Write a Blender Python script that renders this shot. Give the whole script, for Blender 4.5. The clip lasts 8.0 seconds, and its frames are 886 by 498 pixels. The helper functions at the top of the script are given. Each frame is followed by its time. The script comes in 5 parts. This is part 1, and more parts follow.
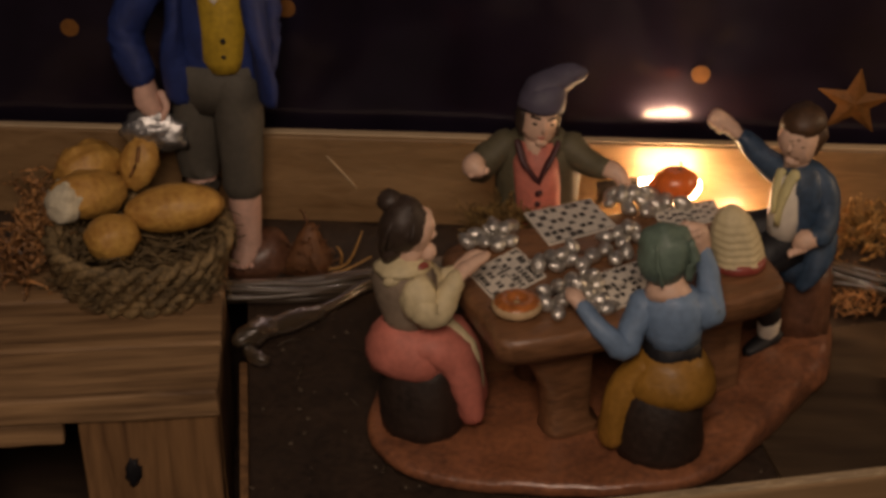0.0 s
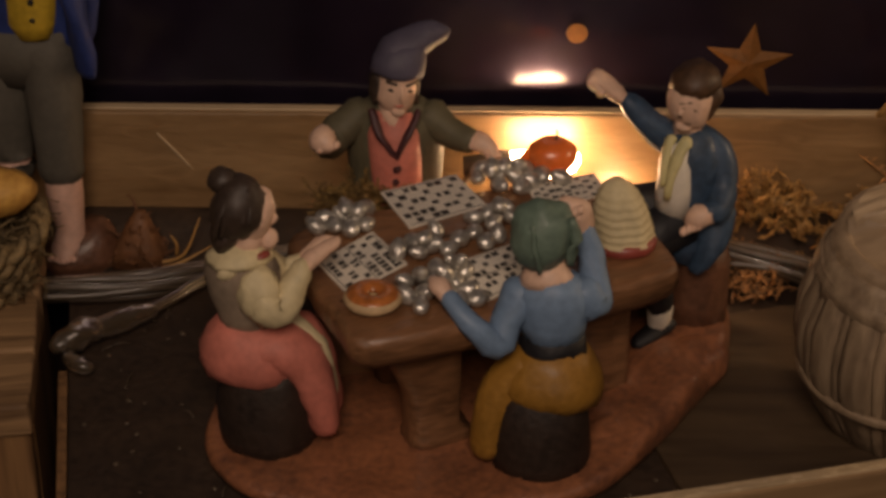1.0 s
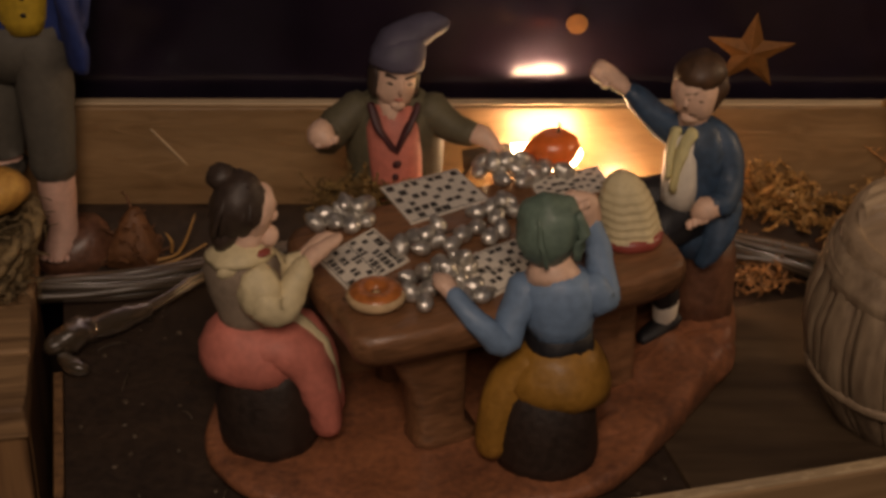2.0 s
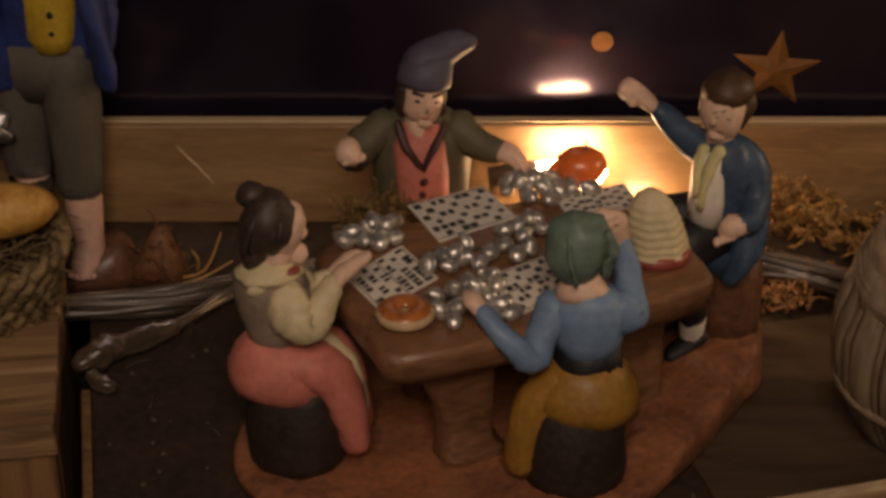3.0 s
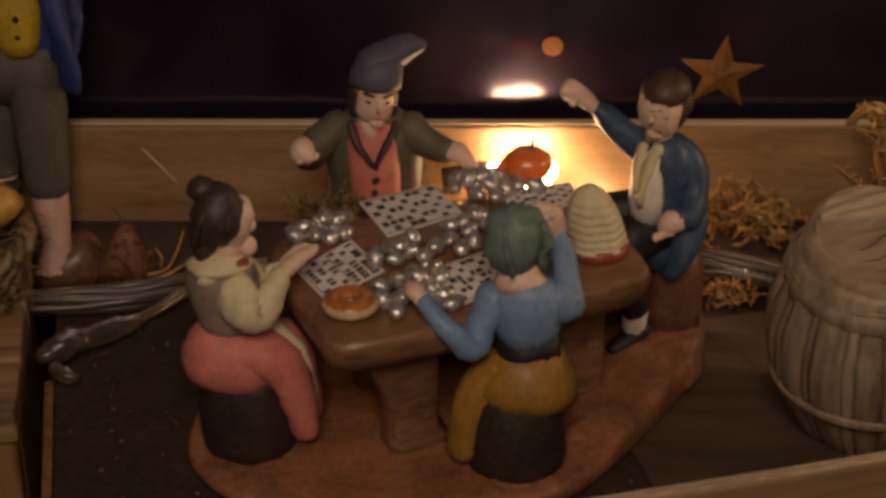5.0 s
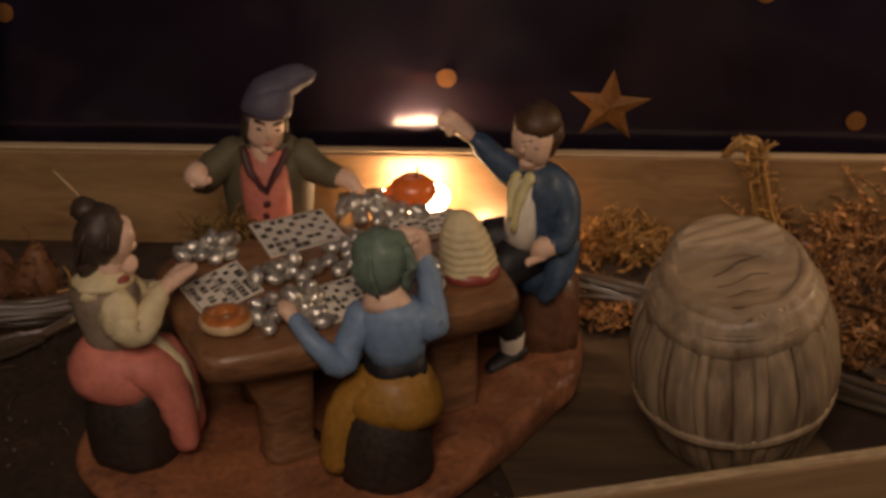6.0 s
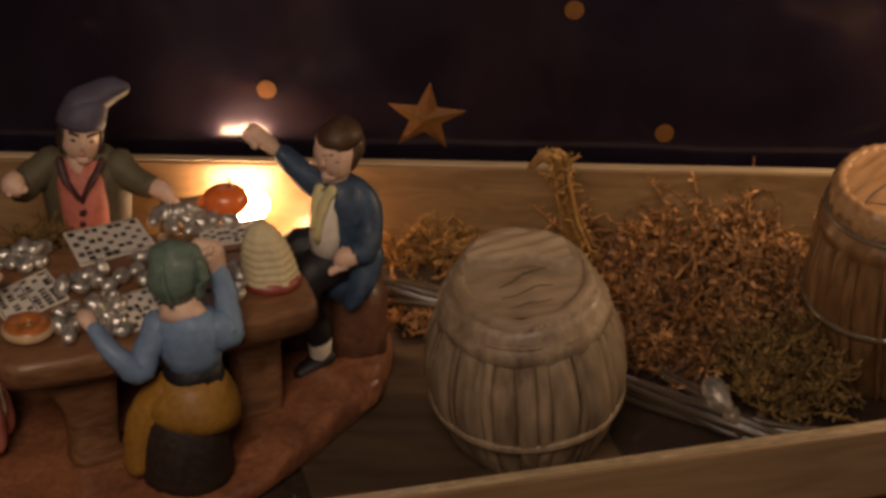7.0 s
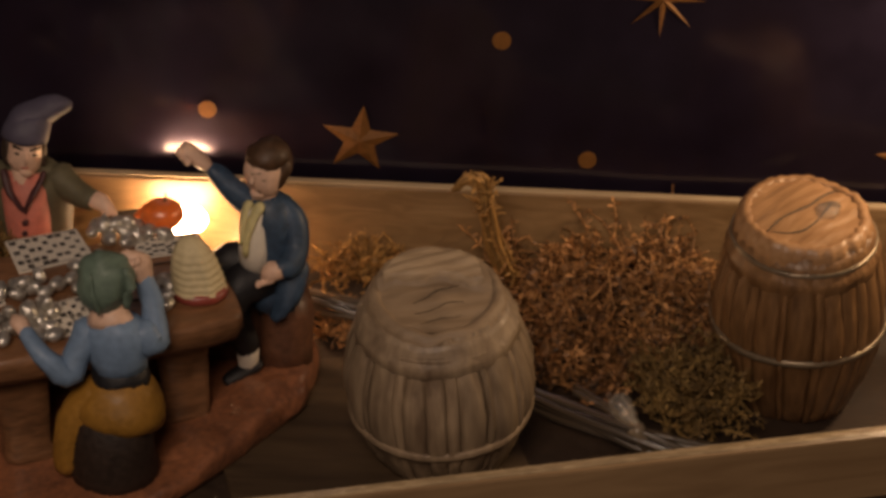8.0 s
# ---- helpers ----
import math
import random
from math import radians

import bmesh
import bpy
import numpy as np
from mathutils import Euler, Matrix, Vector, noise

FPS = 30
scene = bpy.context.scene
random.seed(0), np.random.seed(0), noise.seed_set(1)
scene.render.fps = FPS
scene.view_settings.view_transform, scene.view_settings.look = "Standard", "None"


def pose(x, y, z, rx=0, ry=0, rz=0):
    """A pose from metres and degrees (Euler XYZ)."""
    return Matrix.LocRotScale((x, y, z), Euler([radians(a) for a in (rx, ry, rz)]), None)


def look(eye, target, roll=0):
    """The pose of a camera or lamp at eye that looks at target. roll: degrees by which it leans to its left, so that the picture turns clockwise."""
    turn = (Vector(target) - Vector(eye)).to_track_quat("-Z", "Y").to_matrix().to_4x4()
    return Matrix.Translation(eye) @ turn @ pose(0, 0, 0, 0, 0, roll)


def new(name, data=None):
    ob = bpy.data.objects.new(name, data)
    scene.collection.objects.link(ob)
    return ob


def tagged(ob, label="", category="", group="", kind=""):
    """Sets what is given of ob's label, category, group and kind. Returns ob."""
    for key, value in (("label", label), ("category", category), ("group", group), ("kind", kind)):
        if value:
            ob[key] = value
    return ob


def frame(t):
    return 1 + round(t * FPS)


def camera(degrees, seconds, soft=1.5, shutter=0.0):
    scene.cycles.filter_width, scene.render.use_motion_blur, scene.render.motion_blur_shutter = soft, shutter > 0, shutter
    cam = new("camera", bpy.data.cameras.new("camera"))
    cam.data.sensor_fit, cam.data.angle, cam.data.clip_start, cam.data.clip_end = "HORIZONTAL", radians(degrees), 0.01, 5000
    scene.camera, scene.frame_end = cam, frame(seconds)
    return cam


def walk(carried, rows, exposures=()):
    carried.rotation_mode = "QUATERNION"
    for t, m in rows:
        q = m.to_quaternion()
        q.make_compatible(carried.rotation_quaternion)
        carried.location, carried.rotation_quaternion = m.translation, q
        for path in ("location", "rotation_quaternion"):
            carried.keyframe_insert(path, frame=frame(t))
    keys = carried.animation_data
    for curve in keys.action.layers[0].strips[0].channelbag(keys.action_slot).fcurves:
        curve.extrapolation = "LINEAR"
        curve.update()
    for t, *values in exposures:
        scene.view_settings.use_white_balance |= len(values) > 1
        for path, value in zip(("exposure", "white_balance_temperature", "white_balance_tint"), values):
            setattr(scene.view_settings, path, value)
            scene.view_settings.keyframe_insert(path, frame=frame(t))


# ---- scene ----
cam = camera(26.75, 8.0, 3.5)

PATH = [
    (0.0, look((0.0208, -0.4720, 0.3075), (-0.0197, -0.0415, 0.0564), -0.82)),
    (0.5, look((0.0190, -0.4431, 0.2910), (-0.0034, -0.0143, 0.0349), -0.01)),
    (1.0, look((0.0225, -0.4146, 0.2729), (0.0157, 0.0162, 0.0191), 0.15)),
    (1.5, look((0.0198, -0.4072, 0.2691), (0.0186, 0.0218, 0.0124), 0.00)),
    (3.0, look((0.0134, -0.4076, 0.2703), (0.0085, 0.0243, 0.0183), -0.28)),
    (3.5, look((0.0108, -0.4095, 0.2670), (0.0047, 0.0213, 0.0133), -0.53)),
    (4.0, look((0.0122, -0.4134, 0.2673), (0.0052, 0.0169, 0.0127), -0.71)),
    (4.5, look((0.0183, -0.4193, 0.2685), (0.0120, 0.0126, 0.0167), -0.62)),
    (6.0, look((0.0636, -0.4443, 0.2812), (0.0528, -0.0056, 0.0416), 0.19)),
    (6.5, look((0.0859, -0.4552, 0.2852), (0.0841, -0.0177, 0.0432), 0.27)),
    (7.0, look((0.1014, -0.4550, 0.2966), (0.1058, -0.0185, 0.0528), 1.39)),
    (7.5, look((0.1151, -0.4635, 0.3004), (0.1205, -0.0257, 0.0590), 2.25)),
    (8.0, look((0.1221, -0.4775, 0.3100), (0.1276, -0.0388, 0.0703), 2.83)),
]
walk(cam, PATH)

# ---- light: dim warm room light, one lit fairy-light bulb, one lamp off to the side ----
world = bpy.data.worlds.new("world")
scene.world = world
world.use_nodes = True
world.node_tree.nodes["Background"].inputs[0].default_value = (0.8, 0.62, 0.60, 1)
world.node_tree.nodes["Background"].inputs[1].default_value = 0.023


def lamp(name, kind, energy, colour, m, size=0.0):
    data = bpy.data.lights.new(name, kind)
    data.energy, data.color = energy, colour
    if kind == "AREA":
        data.shape, data.size = "DISK", size
    else:
        data.shadow_soft_size = size
    ob = new(name, data)
    ob.matrix_world = m
    return ob


lamp("room_lamp", "AREA", 2.45, (1.0, 0.74, 0.57), look((0.02, -0.62, 0.56), (0.03, -0.02, 0.02)), 0.30)
lamp("side_lamp", "POINT", 0.60, (1.0, 0.66, 0.38), pose(0.31, 0.01, 0.135), 0.008)
BULB_GLOW = 70.0

# ---- materials ----


def material(name, colour, rough=0.6, metal=0.0, vary=0.25, grain=520.0, patch=110.0, bump=0.3, second=None, coat=0.0, coat_rough=0.25, stretch=(1, 1, 1), distort=0.0, pick=0.0, wave=0.0, island=0.0):
    """A surface with patches, fine grain and relief; sizes in cycles per metre."""
    mat = bpy.data.materials.new(name)
    mat.use_nodes = True
    nt = mat.node_tree
    n, link = nt.nodes, nt.links.new
    bsdf = n["Principled BSDF"]
    tc = n.new("ShaderNodeTexCoord")
    mp = n.new("ShaderNodeMapping")
    mp.inputs["Scale"].default_value = stretch
    link(tc.outputs["Object"], mp.inputs[0])
    big, fine = n.new("ShaderNodeTexNoise"), n.new("ShaderNodeTexNoise")
    for node, s, d in ((big, patch, 4), (fine, grain, 6)):
        link(mp.outputs[0], node.inputs["Vector"])
        node.inputs["Scale"].default_value = s
        node.inputs["Detail"].default_value = d
        node.inputs["Distortion"].default_value = distort
    c1 = Vector(colour)
    c2 = Vector(second) if second else c1 * max(0.1, 1 - 1.35 * vary)
    ramp = n.new("ShaderNodeValToRGB")
    ramp.color_ramp.elements[0].position, ramp.color_ramp.elements[1].position = 0.32, 0.68
    ramp.color_ramp.elements[0].color = (*c2, 1)
    ramp.color_ramp.elements[1].color = (*c1, 1)
    mix = n.new("ShaderNodeMath")
    mix.operation = "MULTIPLY_ADD"
    mix.inputs[1].default_value = 0.5
    half = n.new("ShaderNodeMath")
    half.operation = "MULTIPLY"
    half.inputs[1].default_value = 0.5
    link(big.outputs[0], half.inputs[0])
    link(fine.outputs[0], mix.inputs[0])
    link(half.outputs[0], mix.inputs[2])
    source = mix.outputs[0]
    if wave:
        rings = n.new("ShaderNodeTexWave")
        rings.inputs["Scale"].default_value = wave
        rings.inputs["Distortion"].default_value = 6.0
        rings.inputs["Detail"].default_value = 3.0
        rings.inputs["Detail Scale"].default_value = 1.2
        link(mp.outputs[0], rings.inputs["Vector"])
        w = n.new("ShaderNodeMath")
        w.operation = "MULTIPLY_ADD"
        w.inputs[1].default_value = 0.3
        sc = n.new("ShaderNodeMath")
        sc.operation = "MULTIPLY_ADD"
        sc.inputs[1].default_value, sc.inputs[2].default_value = 0.7, -0.02
        link(source, sc.inputs[0])
        link(rings.outputs["Fac"], w.inputs[0])
        link(sc.outputs[0], w.inputs[2])
        source = w.outputs[0]
    link(source, ramp.inputs[0])
    out = ramp.outputs[0]
    if pick:
        info, hsv = n.new("ShaderNodeObjectInfo"), n.new("ShaderNodeHueSaturation")
        rng = n.new("ShaderNodeMapRange")
        rng.inputs["To Min"].default_value, rng.inputs["To Max"].default_value = 1 - pick, 1 + pick
        link(info.outputs["Random"], rng.inputs["Value"])
        link(rng.outputs[0], hsv.inputs["Value"])
        link(out, hsv.inputs["Color"])
        out = hsv.outputs[0]
    if island:
        geo, tone = n.new("ShaderNodeNewGeometry"), n.new("ShaderNodeHueSaturation")
        span = n.new("ShaderNodeMapRange")
        span.inputs["To Min"].default_value, span.inputs["To Max"].default_value = 1 - island, 1 + island
        link(geo.outputs["Random Per Island"], span.inputs["Value"])
        link(span.outputs[0], tone.inputs["Value"])
        link(out, tone.inputs["Color"])
        out = tone.outputs[0]
    link(out, bsdf.inputs["Base Color"])
    bsdf.inputs["Roughness"].default_value = rough
    bsdf.inputs["Metallic"].default_value = metal
    bsdf.inputs["Coat Weight"].default_value = coat
    bsdf.inputs["Coat Roughness"].default_value = coat_rough
    rr = n.new("ShaderNodeMapRange")
    rr.inputs["To Min"].default_value, rr.inputs["To Max"].default_value = max(0.03, rough - 0.12), min(1, rough + 0.12)
    link(fine.outputs[0], rr.inputs["Value"])
    link(rr.outputs[0], bsdf.inputs["Roughness"])
    if bump:
        b = n.new("ShaderNodeBump")
        b.inputs["Strength"].default_value = bump
        b.inputs["Distance"].default_value = 0.001
        link(source, b.inputs["Height"])
        link(b.outputs[0], bsdf.inputs["Normal"])
    return mat


SKIN = material("painted_skin", (0.78, 0.53, 0.39), 0.55, vary=0.2, coat=0.08, bump=0.45)
SKIN_PALE = material("painted_pale_skin", (0.72, 0.46, 0.36), 0.55, vary=0.2)
PINK = material("pink_paint", (0.64, 0.21, 0.155), 0.62, vary=0.25, bump=0.25)
CREAM = material("cream_paint", (0.70, 0.60, 0.36), 0.62, vary=0.22, bump=0.3)
TAUPE = material("taupe_paint", (0.27, 0.21, 0.15), 0.7, vary=0.25)
HAIR = material("dark_hair_paint", (0.058, 0.038, 0.027), 0.55, vary=0.4)
HAIR_BROWN = material("brown_hair_paint", (0.11, 0.055, 0.025), 0.55, vary=0.6, coat=0.08, grain=900, stretch=(3, 3, 0.6))
BARK = material("dark_stump_paint", (0.036, 0.021, 0.014), 0.62, vary=0.45, bump=0.5)
ROCK = material("brown_stump_paint", (0.17, 0.075, 0.04), 0.5, vary=0.45, bump=0.6, coat=0.2)
BLUE = material("sky_blue_paint", (0.19, 0.29, 0.44), 0.58, vary=0.22, coat=0.08, bump=0.45)
MUSTARD = material("mustard_paint", (0.36, 0.18, 0.025), 0.55, vary=0.3, coat=0.08, bump=0.45)
BLACK = material("black_paint", (0.010, 0.010, 0.013), 0.58, vary=0.3, bump=0.45)
GREEN = material("green_scarf_paint", (0.155, 0.225, 0.175), 0.55, vary=0.35, coat=0.08, bump=0.45)
OLIVE = material("olive_coat_paint", (0.12, 0.105, 0.06), 0.68, vary=0.28)
PLUM = material("plum_hat_paint", (0.085, 0.075, 0.115), 0.62, vary=0.25)
MAROON = material("maroon_trim_paint", (0.06, 0.015, 0.018), 0.55)
NAVY = material("navy_coat_paint", (0.045, 0.085, 0.15), 0.55, vary=0.45, coat=0.08, bump=0.45, patch=80)
ROYAL = material("royal_blue_paint", (0.020, 0.04, 0.18), 0.6, vary=0.35)
YELLOW = material("yellow_waistcoat_paint", (0.60, 0.40, 0.03), 0.6, vary=0.35)
PALE_YELLOW = material("pale_scarf_paint", (0.66, 0.60, 0.30), 0.6, vary=0.2)
GREY = material("grey_trouser_paint", (0.105, 0.095, 0.075), 0.75, vary=0.25)
WHITE = material("white_paint", (0.75, 0.70, 0.60), 0.5, vary=0.12)
RED = material("red_paint", (0.30, 0.06, 0.045), 0.45, vary=0.25, coat=0.2)
CLAY = material("terracotta_base_paint", (0.38, 0.150, 0.066), 0.36, vary=0.5, patch=60, bump=0.8, coat=0.5, coat_rough=0.15, second=(0.115, 0.050, 0.030))
TABLE = material("brown_table_paint", (0.27, 0.13, 0.058), 0.45, vary=0.5, patch=90, bump=0.8, coat=0.25, stretch=(0.35, 1.6, 1.6))
TOMATO = material("glossy_orange_red", (0.92, 0.20, 0.035), 0.32, vary=0.25, coat=0.5)
STEM = material("dried_stem", (0.10, 0.07, 0.025), 0.8)
BAGEL = material("glazed_crust", (0.60, 0.20, 0.045), 0.35, vary=0.45, coat=0.4, patch=120)
DOUGH = material("pale_dough", (0.62, 0.44, 0.24), 0.7, vary=0.25)
SILVER = material("silver_bead_metal", (0.82, 0.79, 0.72), 0.36, metal=0.76, vary=0.4, grain=700, patch=260, bump=0.5)
FOIL = material("crumpled_silver_foil", (0.64, 0.64, 0.63), 0.38, metal=0.9, vary=0.3, patch=150, bump=1.0)
CARD = material("card_paper", (0.74, 0.69, 0.60), 0.7, vary=0.08, bump=0.05)
INK = material("printed_ink", (0.045, 0.04, 0.036), 0.7, vary=0.3, bump=0)
BREAD = material("bread_crust", (0.64, 0.38, 0.085), 0.55, vary=0.4, second=(0.34, 0.155, 0.033), patch=85, bump=1.0, coat=0.05)
CREASE = material("baked_crease", (0.26, 0.12, 0.035), 0.7, vary=0.4)
CRUMB = material("white_crumb", (0.84, 0.77, 0.57), 0.9, vary=0.3, grain=500, bump=1.0)
WICKER = material("woven_straw", (0.31, 0.215, 0.095), 0.75, vary=0.7, grain=900, patch=150, bump=0.8, pick=0.2)
BOXWOOD = material("rough_box_wood", (0.43, 0.265, 0.125), 0.65, second=(0.085, 0.045, 0.02), grain=260, patch=90, bump=0.9, stretch=(0.12, 1.4, 1.4), distort=0.6)
LEGWOOD = material("upright_box_wood", (0.31, 0.17, 0.07), 0.65, second=(0.07, 0.034, 0.014), grain=260, patch=90, bump=0.9, stretch=(1.4, 1.4, 0.12), distort=0.6)
BOARD = material("pine_board", (0.31, 0.195, 0.09), 0.5, second=(0.16, 0.092, 0.038), grain=190, patch=28, bump=0.5, stretch=(0.3, 1.2, 1.2), distort=1.6, coat=0.35, coat_rough=0.3)
EDGE = material("pale_board_edge", (0.55, 0.42, 0.26), 0.5, vary=0.25, stretch=(0.2, 1, 1), bump=0.3)
FRONT = material("front_board_wood", (0.34, 0.225, 0.115), 0.42, second=(0.19, 0.115, 0.055), grain=160, patch=50, bump=0.4, stretch=(0.15, 1.2, 1.2), distort=0.6, coat=0.2)
FRONT_EDGE = material("worn_front_edge", (0.50, 0.38, 0.23), 0.26, vary=0.4, patch=80, stretch=(0.3, 1, 1), bump=0.5, coat=0.3)
SOIL = material("dark_brown_floor", (0.046, 0.027, 0.015), 0.66, second=(0.014, 0.008, 0.005), grain=420, patch=60, bump=0.7)
LOWER = material("dark_table_wood", (0.05, 0.03, 0.018), 0.7, vary=0.4, stretch=(0.2, 1, 1))
TWIG = material("grey_twig", (0.15, 0.11, 0.07), 0.5, vary=0.6, grain=700, bump=0.9, coat=0.1)
# dark second tone and island spread also paint in shaded gaps and lit tips
MOSS = material("dried_moss", (0.56, 0.29, 0.105), 0.5, second=(0.085, 0.034, 0.014), grain=300, patch=60, bump=0, island=0.75)
CONE = material("brown_cone", (0.20, 0.085, 0.03), 0.6, second=(0.08, 0.035, 0.015), bump=0.5)
MOSS_DARK = material("green_brown_moss", (0.28, 0.18, 0.055), 0.7, second=(0.11, 0.065, 0.02), grain=300, patch=70, bump=0, island=0.6)
STRAW = material("golden_straw", (0.50, 0.29, 0.09), 0.5, second=(0.26, 0.13, 0.035), bump=0, island=0.5)
CASK = material("weathered_cask_wood", (0.38, 0.285, 0.18), 0.55, second=(0.12, 0.08, 0.05), grain=420, patch=75, bump=1.0, stretch=(1, 1, 0.16), coat=0.15, pick=0.18)
CASK_LID = material("weathered_lid_wood", (0.36, 0.26, 0.16), 0.6, second=(0.20, 0.14, 0.085), grain=420, patch=90, bump=1.0, stretch=(0.3, 1, 1))
CASK_WARM = material("warm_cask_wood", (0.25, 0.135, 0.055), 0.45, second=(0.10, 0.05, 0.02), grain=520, patch=130, bump=1.0, stretch=(1, 1, 0.16), coat=0.25, pick=0.15)
CASK_WARM_LID = material("warm_lid_wood", (0.42, 0.24, 0.11), 0.5, second=(0.27, 0.14, 0.06), grain=420, patch=90, bump=1.0, stretch=(0.3, 1, 1), coat=0.2)
CASK_PLANK = material("pale_broken_plank", (0.48, 0.36, 0.23), 0.6, second=(0.26, 0.185, 0.11), grain=420, patch=90, bump=1.0, stretch=(0.3, 1.4, 1))
CASK_JOINT = material("grimy_cask_joint", (0.13, 0.09, 0.055), 0.8, vary=0.4)
HOOP = material("dull_hoop", (0.36, 0.29, 0.20), 0.32, metal=0.6, vary=0.3)
BACKDROP = material("purple_night_foil", (0.032, 0.023, 0.050), 0.34, metal=0.7, vary=0.3, patch=14, grain=60, bump=0.03, coat=0.9, coat_rough=0.13)
GOLD = material("gold_foil_print", (0.24, 0.105, 0.024), 0.5, metal=0.25, vary=0.35, patch=70, bump=0.1)
WIRE = material("clear_wire", (0.24, 0.19, 0.13), 0.25, vary=0.3, coat=0.5)

FLOORWOOD = material("brown_floor_plank", (0.090, 0.058, 0.030), 0.6, second=(0.036, 0.022, 0.012), grain=260, patch=60, bump=0.5, stretch=(0.2, 1.2, 1.2))
# near-black brown that paints the shade deep between the moss fronds
MOSS_SHADE = material("moss_depth_shade", (0.055, 0.028, 0.013), 0.9, vary=0.5, bump=1.0)

GLASS = bpy.data.materials.new("clear_bulb_glass")
GLASS.use_nodes = True
GLASS.node_tree.nodes["Principled BSDF"].inputs["Transmission Weight"].default_value = 0.9
GLASS.node_tree.nodes["Principled BSDF"].inputs["Roughness"].default_value = 0.12
GLASS.node_tree.nodes["Principled BSDF"].inputs["Base Color"].default_value = (0.95, 0.9, 0.8, 1)

CLEAR = bpy.data.materials.new("clear_plastic_wire")
CLEAR.use_nodes = True
CLEAR.node_tree.nodes["Principled BSDF"].inputs["Transmission Weight"].default_value = 0.7
CLEAR.node_tree.nodes["Principled BSDF"].inputs["Roughness"].default_value = 0.3
CLEAR.node_tree.nodes["Principled BSDF"].inputs["Base Color"].default_value = (0.15, 0.112, 0.07, 1)

LIT = bpy.data.materials.new("lit_bulb")
LIT.use_nodes = True
LIT.node_tree.nodes["Principled BSDF"].inputs["Emission Color"].default_value = (1.0, 0.59, 0.31, 1)
LIT.node_tree.nodes["Principled BSDF"].inputs["Emission Strength"].default_value = BULB_GLOW

# ---- shape helpers: everything below is written in millimetres ----
MM = 0.001


class Shape:
    """Gathers loops of vertices and faces in millimetres, with one material number for each face."""

    def __init__(self):
        self.v, self.f, self.m, self.s = [], [], [], []

    def add(self, verts, faces, mat=0, smooth=True):
        k = len(self.v)
        self.v += [tuple(p) for p in verts]
        self.f += [tuple(i + k for i in f) for f in faces]
        self.m += [mat] * len(faces)
        self.s += [smooth] * len(faces)
        return self

    def rings(self, rings, mat=0, caps=True, smooth=True, closed=False):
        n = len(rings[0])
        verts = [p for r in rings for p in r]
        faces = []
        for a in range(len(rings) - (0 if closed else 1)):
            b = (a + 1) % len(rings)
            faces += [(a * n + i, a * n + (i + 1) % n, b * n + (i + 1) % n, b * n + i) for i in range(n)]
        if caps and not closed:
            faces += [tuple(range(n))[::-1], tuple((len(rings) - 1) * n + i for i in range(n))]
        return self.add(verts, faces, mat, smooth)

    def tube(self, pts, radii, mat=0, n=12, flat=1.0, up=(0, 0, 1), steps=3, lump=0.0, closed=False):
        """A tapered limb along a smooth line. flat: thickness across the up direction."""
        pts = [Vector(p) for p in pts]
        if isinstance(radii, (int, float)):
            radii = [radii] * len(pts)
        line, size = [], []
        last = len(pts) - 1
        if len(pts) > 2 and steps > 1:
            for i in range(last):
                p0, p1, p2, p3 = pts[max(i - 1, 0)], pts[i], pts[i + 1], pts[min(i + 2, last)]
                for k in range(steps):
                    u = k / steps
                    line.append(0.5 * (2 * p1 + (p2 - p0) * u + (2 * p0 - 5 * p1 + 4 * p2 - p3) * u * u + (3 * p1 - p0 - 3 * p2 + p3) * u ** 3))
                    size.append(radii[i] * (1 - u) + radii[i + 1] * u)
            line.append(pts[-1])
            size.append(radii[-1])
        else:
            line, size = pts, list(radii)
        if size[0] > 0.9 and len(line) > 1:
            d0 = (line[1] - line[0]).normalized() * size[0]
            line[:0] = [line[0] - d0 * 0.75, line[0] - d0 * 0.48]
            size[:0] = [size[0] * 0.25, size[0] * 0.78]
        if size[-1] > 0.9 and len(line) > 1:
            d1 = (line[-1] - line[-2]).normalized() * size[-1]
            line += [line[-1] + d1 * 0.48, line[-1] + d1 * 0.75]
            size += [size[-1] * 0.78, size[-1] * 0.25]
        rings = []
        for i, p in enumerate(line):
            ahead = (line[min(i + 1, len(line) - 1)] - line[max(i - 1, 0)]).normalized()
            side = ahead.cross(Vector(up))
            side = side.normalized() if side.length > 1e-4 else ahead.cross(Vector((1, 0, 0.3))).normalized()
            over = side.cross(ahead)
            r = size[i]
            ring = []
            for k in range(n):
                a = 2 * math.pi * k / n
                q = r * (1 + (lump * noise.noise(p * 0.35 + Vector((k * 0.9, 0, 0))) if lump else 0))
                ring.append(p + side * math.cos(a) * q + over * math.sin(a) * q * flat)
            rings.append(ring)
        return self.rings(rings, mat)

    def ball(self, c, r, mat=0, rot=(0, 0, 0), n=16, h=10, lump=0.0, seed=0.0):
        r = (r, r, r) if isinstance(r, (int, float)) else r
        turn = Euler([radians(a) for a in rot]).to_matrix()
        c = Vector(c)
        rings = []
        for j in range(h + 1):
            t = math.pi * (0.02 + 0.96 * j / h)
            ring = []
            for i in range(n):
                a = 2 * math.pi * i / n
                p = Vector((math.sin(t) * math.cos(a), math.sin(t) * math.sin(a), -math.cos(t)))
                k = 1 + (lump * noise.noise(p * 2.2 + Vector((seed, seed * 2, 0))) if lump else 0)
                ring.append(c + turn @ Vector((p.x * r[0] * k, p.y * r[1] * k, p.z * r[2] * k)))
            rings.append(ring)
        return self.rings(rings, mat)

